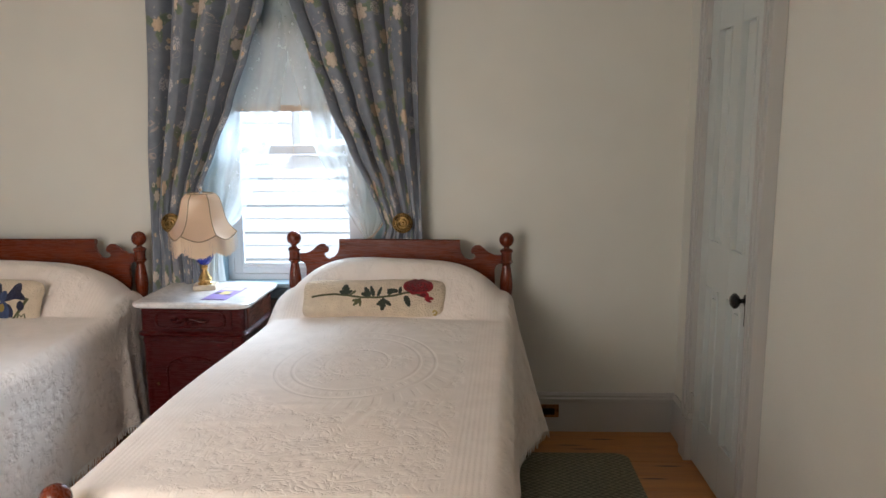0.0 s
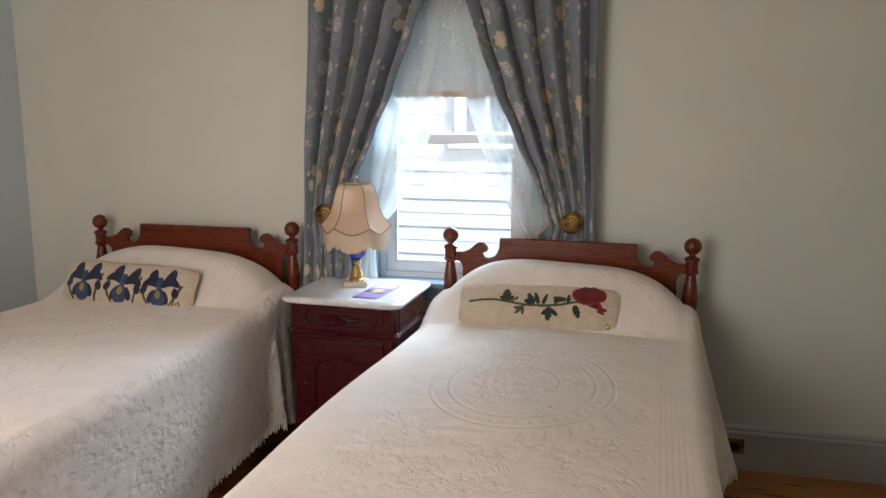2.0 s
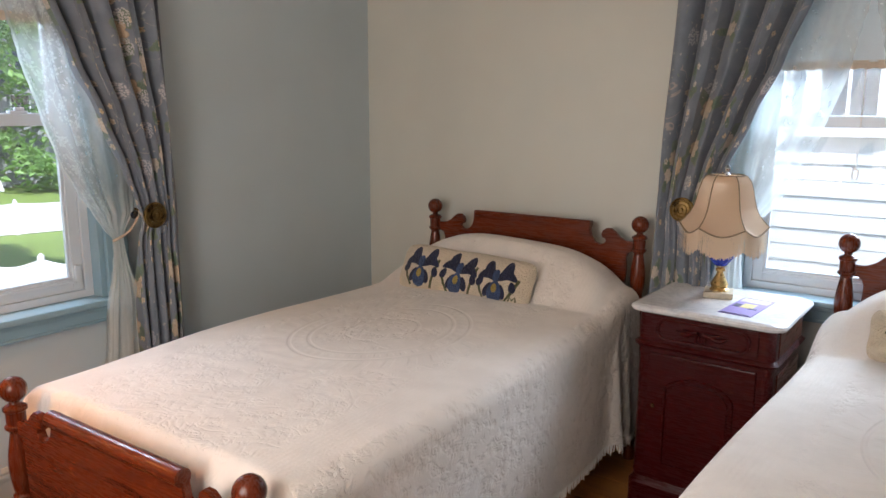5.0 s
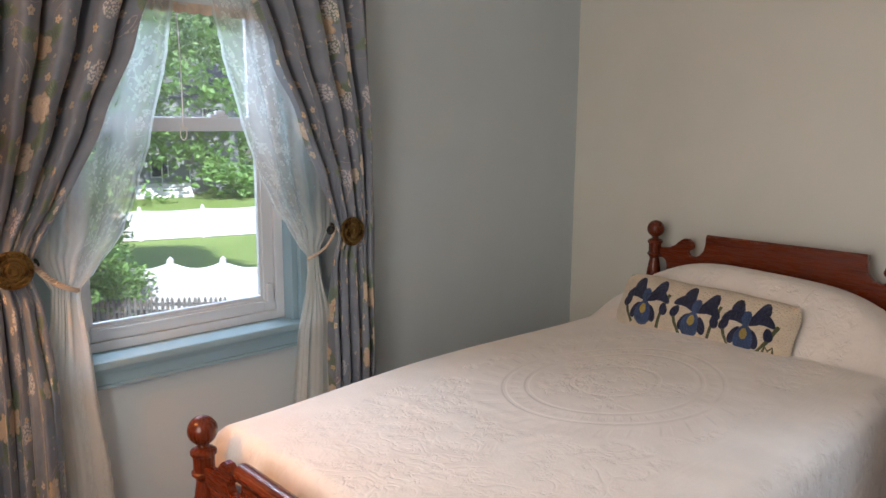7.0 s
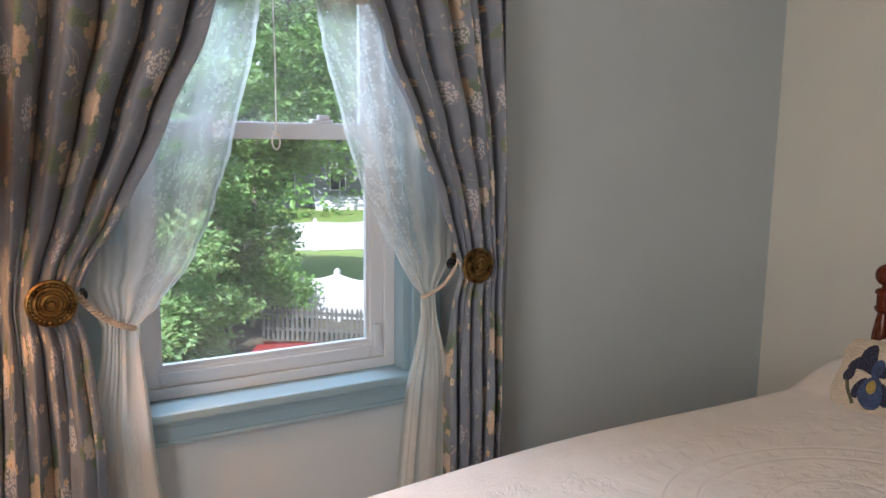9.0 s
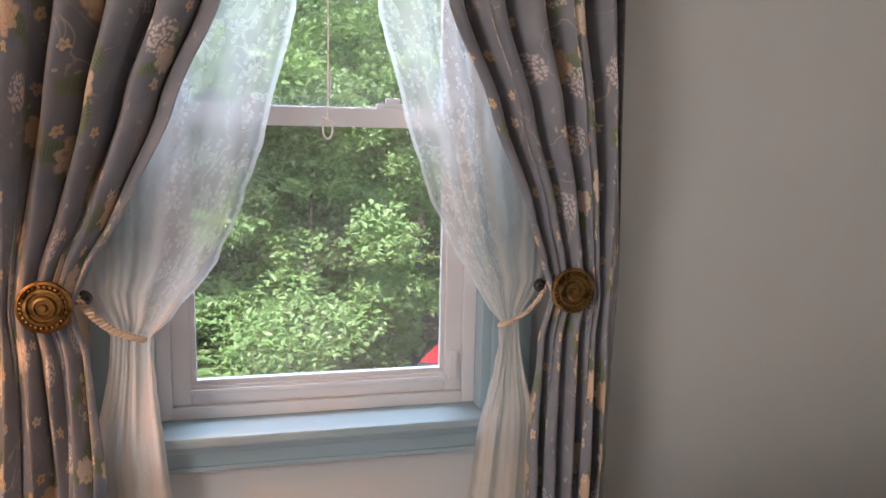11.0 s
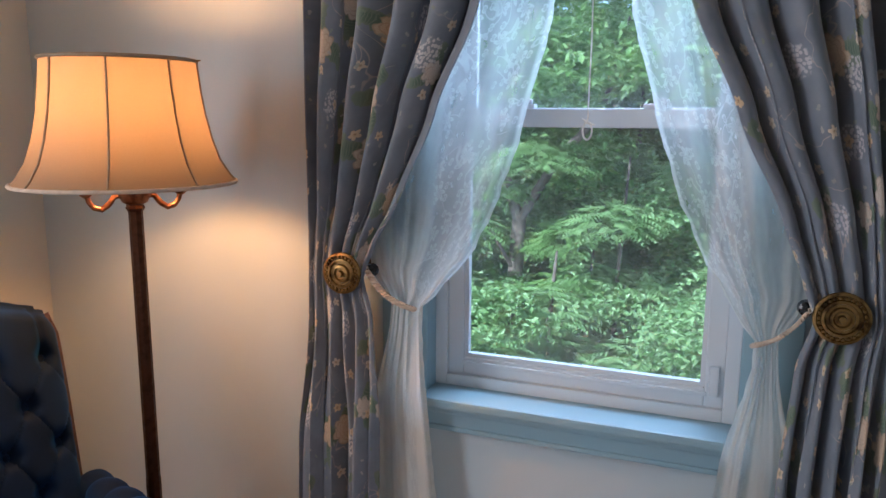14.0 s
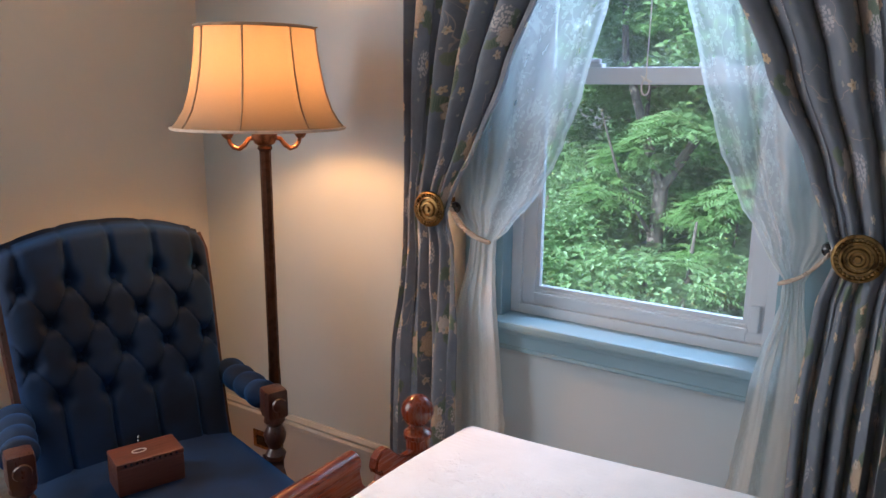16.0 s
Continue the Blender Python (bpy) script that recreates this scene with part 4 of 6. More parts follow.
def board_outline(top, low):
    """Half outline of a headboard with a raised middle and scrolled shoulders, mirrored."""
    half = [(0.292, top), (0.293, top - 0.035), (0.300, top - 0.062), (0.318, top - 0.083), (0.340, top - 0.090), (0.358, top - 0.086), (0.366, top - 0.074), (0.361, top - 0.062), (0.350, top - 0.062), (0.344, top - 0.050), (0.350, top - 0.032), (0.366, top - 0.020), (0.386, top - 0.020), (0.404, top - 0.032), (0.425, top - 0.052), (0.455, top - 0.066), (0.498, top - 0.068),
            (0.498, top - 0.108), (0.478, top - 0.108), (0.463, top - 0.118), (0.457, top - 0.14), (0.459, top - 0.20), (0.452, top - 0.26), (0.452, low)]
    return half + [(-x, z) for x, z in reversed(half)]


def post_rows(ball, low_square):
    """Radius and height of a turned bed post, its ball's middle at the height ball."""
    rows = [(0.024, 0.0), (0.028, 0.03), (0.021, 0.06), (0.027, 0.10), (0.029, low_square), (0.030, ball - 0.33)]
    neck = [(0.022, -0.325), (0.027, -0.318), (0.027, -0.305), (0.021, -0.298), (0.024, -0.285), (0.029, -0.25), (0.031, -0.22), (0.029, -0.185), (0.023, -0.145), (0.019, -0.122), (0.024, -0.115), (0.030, -0.108), (0.030, -0.102), (0.025, -0.098), (0.0255, -0.062), (0.031, -0.058), (0.031, -0.050), (0.024, -0.044), (0.014, -0.040), (0.0125, -0.034)]
    rows += [(r, ball + z) for r, z in neck]
    for k in range(1, 12):
        a = -math.pi / 2 + 0.38 + (math.pi - 0.38) * k / 11
        rows.append((max(0.0005, 0.0355 * math.cos(a)), ball + 0.0355 * math.sin(a)))
    return rows


def roll(top, y, parent, reach=0.292, r=0.0215):
    part("top_rail", (lathe([(r, -reach), (r, reach)], 18, pose(0, y - 0.008, top - r + 0.0025, 0, 90))), CHERRY, parent, "rolled top rail", True)


def make_bed(m, label):
    b = thing("bed", m, label, "bed", "twin beds")
    for x in (-POST_X, POST_X):
        part("head_post", lathe(post_rows(1.018, 0.5), 20, pose(x, 0, 0)), CHERRY_UP, b, "turned post with a ball finial", True)
        part("foot_post", lathe(post_rows(0.730, 0.3), 20, pose(x * 0.925, -BED_L, 0)), CHERRY_UP, b, "turned post with a ball finial", True)
        part("side_rail", box(x - 0.012, x + 0.012, -BED_L + 0.03, -0.03, 0.24, 0.38, 0.004), CHERRY, b)
    part("headboard", slab(board_outline(1.010, 0.40), 0.022, 0.003, pose(0, 0.012, 0)), CHERRY, b)
    roll(1.012, 0.026, b, 0.292, 0.016)
    part("footboard", slab([(x * 0.925, z) for x, z in board_outline(0.715, 0.25)], 0.022, 0.003, pose(0, -BED_L, 0)), CHERRY, b)
    roll(0.719, -BED_L, b, 0.270)
    part("mattress", box(-0.44, 0.44, -BED_L + 0.14, -0.05, 0.36, 0.655, 0.04), FRINGE, b)
    return b


BED_A = pose(1.040, -0.135, 0)
BED_B = pose(2.820, -0.146, 0, 0, 0, -3.2)
make_bed(BED_A, "cherry wood twin bed with turned ball posts, beside the west wall")
make_bed(BED_B, "cherry wood twin bed with scrolled headboard, beside the nightstand")


def mound(u, y):
    front = min(1.0, max(0.0, (y + 0.375) / 0.20))
    rise = 0.45 * math.sin(front * math.pi / 2) ** 0.75 + 0.55 * ease(-0.372, -0.165, y)
    shape = max(0.0, 1 - (abs(u) / 0.545) ** 3.9)
    return 0.212 * rise * shape * (1 - 0.12 * ease(-0.1, -0.03, y))


def crease(u, y):
    """Small pulled wrinkles in the cover towards the foot."""
    out = 0.0
    for cu, cy, turn, size, high in ((0.10, -1.47, 62, 0.055, 0.007), (0.14, -1.50, 68, 0.045, 0.006), (-0.12, -1.42, 3, 0.12, 0.004), (-0.25, -1.55, 8, 0.10, 0.004), (0.02, -1.68, 40, 0.07, 0.005)):
        p, q = u - cu, y - cy
        c, t = math.cos(radians(turn)), math.sin(radians(turn))
        out += high * math.exp(-((p * c + q * t) / size) ** 2 - ((q * c - p * t) / 0.014) ** 2)
    return out


def make_spread(m, seed, label, flare, HW, pillow=1.0):
    rnd = random.Random(seed)
    ph = [rnd.uniform(0, 6.28) for _ in range(8)]
    R, DROP = 0.065, 0.50
    arc = R * math.pi / 2
    total = HW + arc + DROP
    Y0, Y1, TURN_R = -0.045, -1.992, 0.055

    def at(a, b):
        u = (2 * a - 1) * total
        y = Y0 + (Y1 - Y0) * b
        sg, au = (1 if u > 0 else -1), abs(u)
        wave = 0.004 * math.sin(5 * y + ph[0] + 3 * u) + 0.004 * math.sin(9 * u + 3.1 * y + ph[1])
        foot = ease(Y1 + 0.085, Y1 - 0.01, y)
        near = max(0.0, TURN_R - (y - Y1))
        edge = HW - (TURN_R - math.sqrt(max(0.0, TURN_R ** 2 - near ** 2)))
        z = 0.716 - 0.011 * ease(-1.3, -1.95, y) + 0.014 * (1 - min(1, (au / HW) ** 2)) + wave
        if au <= HW:
            z += pillow * mound(u, y) - 0.20 * foot ** 2 + crease(u, y)
            return (u * edge / HW, y, z)
        ze = z + pillow * mound(HW, y) - 0.20 * foot ** 2 * (1 - ease(HW, HW + arc, au))
        if au <= HW + arc:
            g = (au - HW) / R
            return (sg * (edge + R * math.sin(g)), y, ze - R * (1 - math.cos(g)))
        d = au - HW - arc
        k = d / DROP
        # loose hang: soft folds, a pleat below the pillow, a little flare
        fold = 0.007 * math.sin(5.5 * y + ph[2] + sg) + 0.0035 * math.sin(13 * y + ph[3] * sg) + 0.0015 * math.sin(29 * y + ph[4])
        pleat = 0.030 * math.exp(-((y + 0.29) / 0.03) ** 2) + 0.022 * math.exp(-((y + 0.19) / 0.05) ** 2)
        x = edge + R + 0.018 * k + (flare * k * ease(-0.62, -0.28, y) if sg > 0 else 0) + (fold + pleat) * (0.25 + k) * min(1, k * 3)
        low = ze - R - d * (ze - R - 0.192) / DROP + 0.012 * math.sin(3 * y + ph[5]) * k
        return (sg * x, y - 0.015 * k * ease(-0.4, 0, y), low)

    s = thing("bedspread", m, label, "bedspread", "bedspreads")
    cloth = part("cover", sheet(190, 170, at, lambda a, b: ((2 * a - 1) * total, Y0 + (Y1 - Y0) * b)), SPREAD, s, smooth=True)
    for sg in (0.0, 1.0):
        verts, faces = [], []
        count = 300
        for i in range(count):
            b = (i + 0.5) / count
            p, q = Vector(at(sg, b)), Vector(at(sg, min(1, b + 0.002)))
            t = (q - p).normalized() * 0.0032
            long = 0.030 + 0.010 * math.sin(i * 0.55) ** 2 + rnd.uniform(-0.006, 0.006)
            lean = Vector((rnd.uniform(-0.004, 0.004), rnd.uniform(-0.006, 0.006), -long))
            o = len(verts)
            out = Vector((0.002 if sg else -0.002, 0, 0))
            verts += [p - t, p + t, p + lean + t * 0.6, p + lean - t * 0.6, p + out - t * 0.4, p + out + lean]
            faces += [(o, o + 1, o + 2, o + 3), (o + 4, o + 1, o + 2, o + 5)]
        me = bpy.data.meshes.new("fringe")
        me.from_pydata(verts, [], faces)
        me.materials.append(FRINGE)
        f = new("fringe", me)
        f.parent = s
        tagged(f, "knotted ivory fringe along the hem")
    return s


make_spread(BED_A @ pose(-0.019, 0, 0), 11, "ivory matelasse bedspread with a fringed hem over the pillow mound", 0.0, 0.499, 0.91)
make_spread(BED_B, 12, "ivory matelasse bedspread with a woven oval medallion and fringed hem", 0.11, 0.485)


# ---- hooked cushions: local x along, z up, front towards -y ----
def cushion_front(w, h, th):
    def f(x, z):
        a, b = min(1, abs(x) / (w / 2)), min(1, abs(z) / (h / 2))
        return th * max(0.0, (1 - a ** 6) * (1 - b ** 2.6)) ** 0.55
    return f


def make_cushion(m, w, h, th, label, motif, group="hooked cushions"):
    c = thing("lumbar_cushion", m, label, "cushion", group)
    f = cushion_front(w, h, th)

    def warp(a, b):
        x, z = (2 * a - 1) * w / 2, (2 * b - 1) * h / 2
        k = 1 - 0.045 * abs(2 * b - 1) ** 5 + 0.006 * math.sin(9 * b)
        return x * k, z * (1 + 0.03 * math.sin(7 * x) + 0.015 * math.sin(23 * x)) * (1 - 0.13 * abs(2 * a - 1) ** 10)
    front = sheet(60, 26, lambda a, b: (warp(a, b)[0], -f((2 * a - 1) * w / 2, (2 * b - 1) * h / 2), warp(a, b)[1]))
    back = sheet(40, 18, lambda a, b: (warp(a, b)[0], f((2 * a - 1) * w / 2, (2 * b - 1) * h / 2) * 0.8, warp(a, b)[1]))
    part("front_cover", front, WOOL, c, smooth=True)
    part("back_cover", back, BACKING, c, "dark velvet back", smooth=True)
    edge = []
    for k in range(81):
        a = 2 * math.pi * k / 80
        cx, cz = math.copysign(abs(math.cos(a)) ** 0.25, math.cos(a)), math.copysign(abs(math.sin(a)) ** 0.25, math.sin(a))
        edge.append((w / 2 * cx * 0.965, 0.003, h / 2 * cz * 0.93))
    part("piping", tube(edge, 0.005, 6), WOOL, c, "cream corded edge", True)

    def patch(name, mat, polys, lift, single=False):
        """Raised wool shapes on the front: one part each, or one part of all (a stem's strokes)."""
        for group_ in ([polys] if single else [[p] for p in polys]):
            bm = bmesh.new()
            for poly in group_:
                cx, cz = sum(p[0] for p in poly) / len(poly), sum(p[1] for p in poly) / len(poly)
                rings = [[bm.verts.new((cx + (x - cx) * q, -f(cx + (x - cx) * q, cz + (z - cz) * q) - lift * (1 if q < 1 else 0.1), cz + (z - cz) * q)) for x, z in poly] for q in (1.0, 0.9, 0.5)]
                mid = bm.verts.new((cx, -f(cx, cz) - lift, cz))
                n = len(poly)
                for lo, hi in zip(rings, rings[1:]):
                    for i in range(n):
                        bm.faces.new((lo[i], lo[(i + 1) % n], hi[(i + 1) % n], hi[i]))
                for i in range(n):
                    bm.faces.new((rings[-1][i], rings[-1][(i + 1) % n], mid))
            bmesh.ops.remove_doubles(bm, verts=bm.verts, dist=0.0002)
            bmesh.ops.recalc_face_normals(bm, faces=bm.faces)
            part(name, bm, mat, c)
    motif(patch)
    return c


def petal(x, z, length, width, turn, bend=0.0, n=14):
    a = radians(turn)
    pts = []
    for k in range(n):
        t = 2 * math.pi * k / n
        p, q = length / 2 * (1 - math.cos(t)), width / 2 * math.sin(t) * (0.6 + 0.4 * math.sin(t / 2))
        q += bend * math.sin(math.pi * p / length) * length
        pts.append((x + p * math.cos(a) - q * math.sin(a), z + p * math.sin(a) + q * math.cos(a)))
    return pts


def stroke(points, width):
    left, right = [], []
    for i, (x, z) in enumerate(points):
        x0, z0 = points[max(0, i - 1)]
        x1, z1 = points[min(len(points) - 1, i + 1)]
        d = math.hypot(x1 - x0, z1 - z0) or 1
        nx, nz = -(z1 - z0) / d * width / 2, (x1 - x0) / d * width / 2
        left.append((x + nx, z + nz)), right.append((x - nx, z - nz))
    return [[left[i], left[i + 1], right[i + 1], right[i]] for i in range(len(points) - 1)]


def irises(patch):
    navy, blue, gold, green = [], [], [], []
    for cx, lean in ((-0.195, 4), (-0.005, -4), (0.175, 6)):
        navy += [petal(cx - 0.004, 0.000, 0.092, 0.052, 110 + lean, 0.14), petal(cx + 0.006, 0.000, 0.100, 0.052, 58 + lean, -0.14),
                 petal(cx - 0.004, 0.002, 0.080, 0.046, 172 + lean, -0.28), petal(cx + 0.004, 0.000, 0.088, 0.046, 4 + lean, 0.28),
                 petal(cx - 0.062, 0.010, 0.046, 0.034, 248), petal(cx + 0.068, 0.006, 0.046, 0.034, 288),
                 petal(cx - 0.020, -0.010, 0.064, 0.034, 250), petal(cx + 0.022, -0.012, 0.062, 0.034, 292)]
        blue += [petal(cx, 0.000, 0.088, 0.078, 268 + lean), petal(cx, -0.012, 0.060, 0.036, 88 + lean)]
        gold += [petal(cx, -0.010, 0.040, 0.030, 268 + lean)]
        green.append(stroke([(cx - 0.075, 0.0 - 0.02), (cx - 0.062, -0.05), (cx - 0.040, -0.085)], 0.011))
        green.append(stroke([(cx + 0.085, 0.04), (cx + 0.072, -0.01), (cx + 0.066, -0.06), (cx + 0.064, -0.085)], 0.012) if cx < 0.1 else stroke([(cx + 0.098, 0.02), (cx + 0.075, -0.04), (cx + 0.045, -0.085)], 0.013))
        green.append(stroke([(cx, -0.055), (cx - 0.002, -0.088)], 0.012))
    for g in green:
        patch("stem", W_GREEN, g, 0.0015, True)
    patch("iris_petal", W_NAVY, navy, 0.003)
    patch("iris_fall", W_BLUE, blue, 0.0042)
    patch("iris_beard", W_GOLD, gold, 0.0058)
    patch("stitched_mark", W_GREEN, stroke([(0.245, -0.070), (0.250, -0.052), (0.260, -0.064), (0.272, -0.050), (0.276, -0.068)], 0.007), 0.002, True)


def jagged(x, z, length, width, turn, teeth=4):
    """A toothed leaf outline from its stalk at (x, z)."""
    a, pts = radians(turn), []
    side = [(0.0, 0.0)]
    for k in range(teeth):
        t = (k + 0.6) / teeth
        w = width / 2 * math.sin(math.pi * min(1, 0.15 + 0.8 * t)) ** 0.8
        side += [(length * t, w), (length * (t + 0.18 / teeth), w * 0.66)]
    for p, q in side + [(length, 0.0)] + [(p, -q) for p, q in reversed(side[1:])]:
        pts.append((x + p * math.cos(a) - q * math.sin(a), z + p * math.sin(a) + q * math.cos(a)))
    return pts


def rose(patch):
    stem = stroke([(-0.270, 0.004), (-0.22, 0.012), (-0.165, 0.016), (-0.11, 0.010), (-0.05, 0.002), (0.02, 0.002), (0.09, 0.010), (0.145, 0.024), (0.175, 0.026), (0.21, 0.010)], 0.009)
    leaves = [jagged(-0.118, 0.012, 0.050, 0.044, 92), jagged(-0.122, 0.016, 0.028, 0.022, 150, 3), jagged(-0.114, 0.016, 0.030, 0.022, 35, 3),
              jagged(-0.012, 0.004, 0.052, 0.030, 118), jagged(-0.016, 0.010, 0.036, 0.026, 165, 3), jagged(0.006, 0.006, 0.052, 0.022, 108), jagged(0.022, 0.006, 0.048, 0.018, 70),
              jagged(0.050, 0.000, 0.056, 0.036, 262), jagged(0.046, -0.012, 0.034, 0.022, 215, 3), jagged(0.056, -0.012, 0.034, 0.022, 320, 3),
              jagged(0.062, 0.020, 0.044, 0.022, 25), jagged(0.112, 0.030, 0.052, 0.024, 172), jagged(0.118, 0.018, 0.036, 0.020, 85, 3),
              jagged(0.142, 0.012, 0.054, 0.032, 292)]
    pale = [jagged(-0.050, -0.004, 0.046, 0.020, 222), jagged(-0.056, -0.010, 0.034, 0.018, 185, 3), jagged(-0.052, -0.010, 0.028, 0.016, 265, 3), petal(-0.085, 0.018, 0.018, 0.012, 60)]
    red = [petal(0.197, 0.056, 0.066 - 0.030 * abs(math.sin(radians(a))), 0.062, a, 0.0, 16) for a in (0, 40, 75, 110, 145, 180, 215, 250, 290, 325)]
    red += [petal(0.225, 0.030, 0.032, 0.026, 300), petal(0.222, 0.006, 0.045, 0.018, 350), petal(0.225, -0.004, 0.035, 0.012, 340)]
    patch("stem", W_GREEN, stem, 0.0015, True)
    for pts in ([(-0.05, 0.002), (-0.062, -0.016)], [(0.045, 0.004), (0.050, -0.02)], [(0.06, 0.006), (0.095, 0.030)], [(-0.10, 0.010), (-0.085, 0.024)]):
        patch("twig", W_GREEN, stroke(pts, 0.006), 0.0016, True)
    patch("leaf", W_DGREEN, leaves, 0.003)
    patch("pale_leaf", W_GREEN, pale, 0.003)
    patch("rose_petal", W_RED, red, 0.004)
    swirl = []
    for r0, a0, a1 in ((0.050, 20, 150), (0.047, 190, 330), (0.034, 60, 230), (0.030, 250, 400), (0.017, 0, 200), (0.010, 180, 400)):
        swirl.append(stroke([(0.197 + r0 * 1.05 * math.cos(radians(a)), 0.057 + r0 * 0.56 * math.sin(radians(a))) for a in np.linspace(a0, a1, 8)], 0.0075))
    for g in swirl:
        patch("petal_line", W_DRED, g, 0.0062, True)
    patch("bud", W_DRED, [petal(0.205, 0.010, 0.030, 0.020, 10)], 0.0050)
    patch("stitched_mark", W_GOLD, stroke([(0.262, -0.060), (0.270, -0.050), (0.280, -0.058), (0.275, -0.070), (0.264, -0.068)], 0.007), 0.002, True)


make_cushion(pose(0.944, -0.508, 0.790, -26, 2.6, 0.5), 0.64, 0.215, 0.050, "cream hooked wool lumbar cushion with three blue irises", irises)
make_cushion(pose(2.737, -0.468, 0.793, -26, 0, -1.0), 0.63, 0.185, 0.048, "cream hooked wool lumbar cushion with a red rose and leaves", rose)


# ---- nightstand: origin on the floor at its middle, front towards -y ----
def make_nightstand(m):
    n = thing("nightstand", m, "dark red mahogany nightstand with a white marble top, drawer and door", "nightstand")

    def plan(hx, hy, cut):
        pts = []
        for sx, sy in ((1, 1), (-1, 1), (-1, -1), (1, -1)):
            a0 = {(1, 1): 0, (-1, 1): 90, (-1, -1): 180, (1, -1): 270}[(sx, sy)]
            for k in range(6):
                a = radians(a0 + 90 * k / 5)
                pts.append((sx * (hx - cut) + cut * math.cos(a), sy * (hy - cut) + cut * math.sin(a)))
        return pts

    def rounded(rows, cut):
        bm = bmesh.new()
        rings = [[bm.verts.new((x, y, z)) for x, y in plan(hx, hy, cut)] for hx, hy, z in rows]
        k = len(rings[0])
        for lo, hi in zip(rings, rings[1:]):
            for i in range(k):
                bm.faces.new((lo[i], lo[(i + 1) % k], hi[(i + 1) % k], hi[i]))
        bm.faces.new(rings[0][::-1]), bm.faces.new(rings[-1])
        return bm
    X, Y = 0.233, 0.212
    part("marble_top", rounded([(X + 0.018, Y + 0.016, 0.765), (X + 0.030, Y + 0.026, 0.770), (X + 0.034, Y + 0.029, 0.779), (X + 0.030, Y + 0.026, 0.787), (X + 0.020, Y + 0.016, 0.792), (X + 0.014, Y + 0.012, 0.7935)], 0.045), MARBLE, n, "white veined marble slab")
    body = part("body", join(rounded([(X, Y, 0.13), (X, Y, 0.635)], 0.03), rounded([(X + 0.003, Y + 0.003, 0.660), (X + 0.003, Y + 0.003, 0.765)], 0.03)), [MAHOG], n)
    part("side_veneer", join(box(X + 0.003, X + 0.0065, -Y + 0.05, Y - 0.05, 0.665, 0.76, 0.001)), MAHOG_SIDE, n)
    part("side_panel", box(X, X + 0.005, -Y + 0.06, Y - 0.06, 0.19, 0.60, 0.002), MAHOG_SIDE, n)
    part("waist_moulding", rounded([(X + 0.004, Y + 0.004, 0.635), (X + 0.014, Y + 0.014, 0.641), (X + 0.016, Y + 0.016, 0.648), (X + 0.010, Y + 0.010, 0.654), (X + 0.004, Y + 0.004, 0.660)], 0.035), MAHOG, n)
    part("plinth", rounded([(X + 0.014, Y + 0.014, 0.0), (X + 0.014, Y + 0.014, 0.105), (X + 0.006, Y + 0.006, 0.118), (X + 0.001, Y + 0.001, 0.130)], 0.035), MAHOG, n)

    def stadium(w, h, cz, r):
        pts = []
        for sx, sz, a0 in ((1, 1, 0), (-1, 1, 90), (-1, -1, 180), (1, -1, 270)):
            for k in range(7):
                a = radians(a0 + 90 * k / 6)
                pts.append((sx * (w - r) + r * math.cos(a), cz + sz * (h - r) + r * math.sin(a)))
        return pts
    dr = part("drawer", slab(stadium(0.185, 0.047, 0.713, 0.006), 0.012, 0.002, pose(0, -Y - 0.005, 0)), MAHOG, n)
    ring = [(x, -Y - 0.013, z) for x, z in stadium(0.155, 0.036, 0.713, 0.030)]
    part("drawer_moulding", tube(ring + ring[:1], 0.0065, 8), MAHOG, dr, smooth=True)
    pull = []
    for s in (-1, 1):
        # a curled leaf and a smaller one over it, on each side of the shell
        pull.append(tube([(s * q, -Y - 0.012 - d, 0.712 + z) for q, d, z in ((0.090, 0.002, 0.006), (0.078, 0.005, 0.000), (0.064, 0.008, -0.005), (0.050, 0.011, -0.004), (0.036, 0.014, 0.003), (0.022, 0.017, 0.008), (0.008, 0.019, 0.010))], [0.002, 0.006, 0.009, 0.0085, 0.007, 0.008, 0.009], 10))
        pull.append(tube([(s * q, -Y - 0.014 - d, 0.712 + z) for q, d, z in ((0.066, 0.004, 0.014), (0.056, 0.007, 0.011), (0.044, 0.010, 0.009), (0.030, 0.012, 0.012))], [0.0015, 0.005, 0.006, 0.003], 8))
    pull += [lathe([(0.0005, 0), (0.0045, 0.006), (0.005, 0.016), (0.003, 0.026), (0.0005, 0.028)], 8, pose(x, -Y - 0.032, 0.716, 180)) for x in (-0.014, -0.005, 0.005, 0.014)]
    pull += [lathe([(0.0005, 0), (0.012, 0.003), (0.012, 0.007), (0.0005, 0.012)], 10, pose(x, -Y - 0.011, 0.709, 90)) for x in (-0.048, 0.048)]
    part("carved_pull", join(*pull), MAHOG, dr, "carved leaf pull", True)
    door = part("door", box(-0.185, 0.185, -Y - 0.010, -Y, 0.155, 0.618, 0.003), MAHOG, n)
    arch = [(0.105, 0.215)] + [(0.105 * math.cos(radians(a)), 0.475 + 0.060 * math.sin(radians(a))) for a in range(0, 181, 15)] + [(-0.105, 0.215)]
    part("raised_panel", slab(arch, 0.010, 0.004, pose(0, -Y - 0.013, 0)), MAHOG, door, "arched raised panel", False)
    part("panel_moulding", tube([(x * 1.12, -Y - 0.012, 0.36 + (z - 0.36) * 1.06) for x, z in arch + arch[:1]], 0.005, 6), MAHOG, door, smooth=True)
    part("escutcheon", lathe([(0.0005, 0), (0.008, 0.001), (0.007, 0.003), (0.0005, 0.003)], 12, pose(-0.160, -Y - 0.010, 0.42, 90)), DARK_BRASS, door)
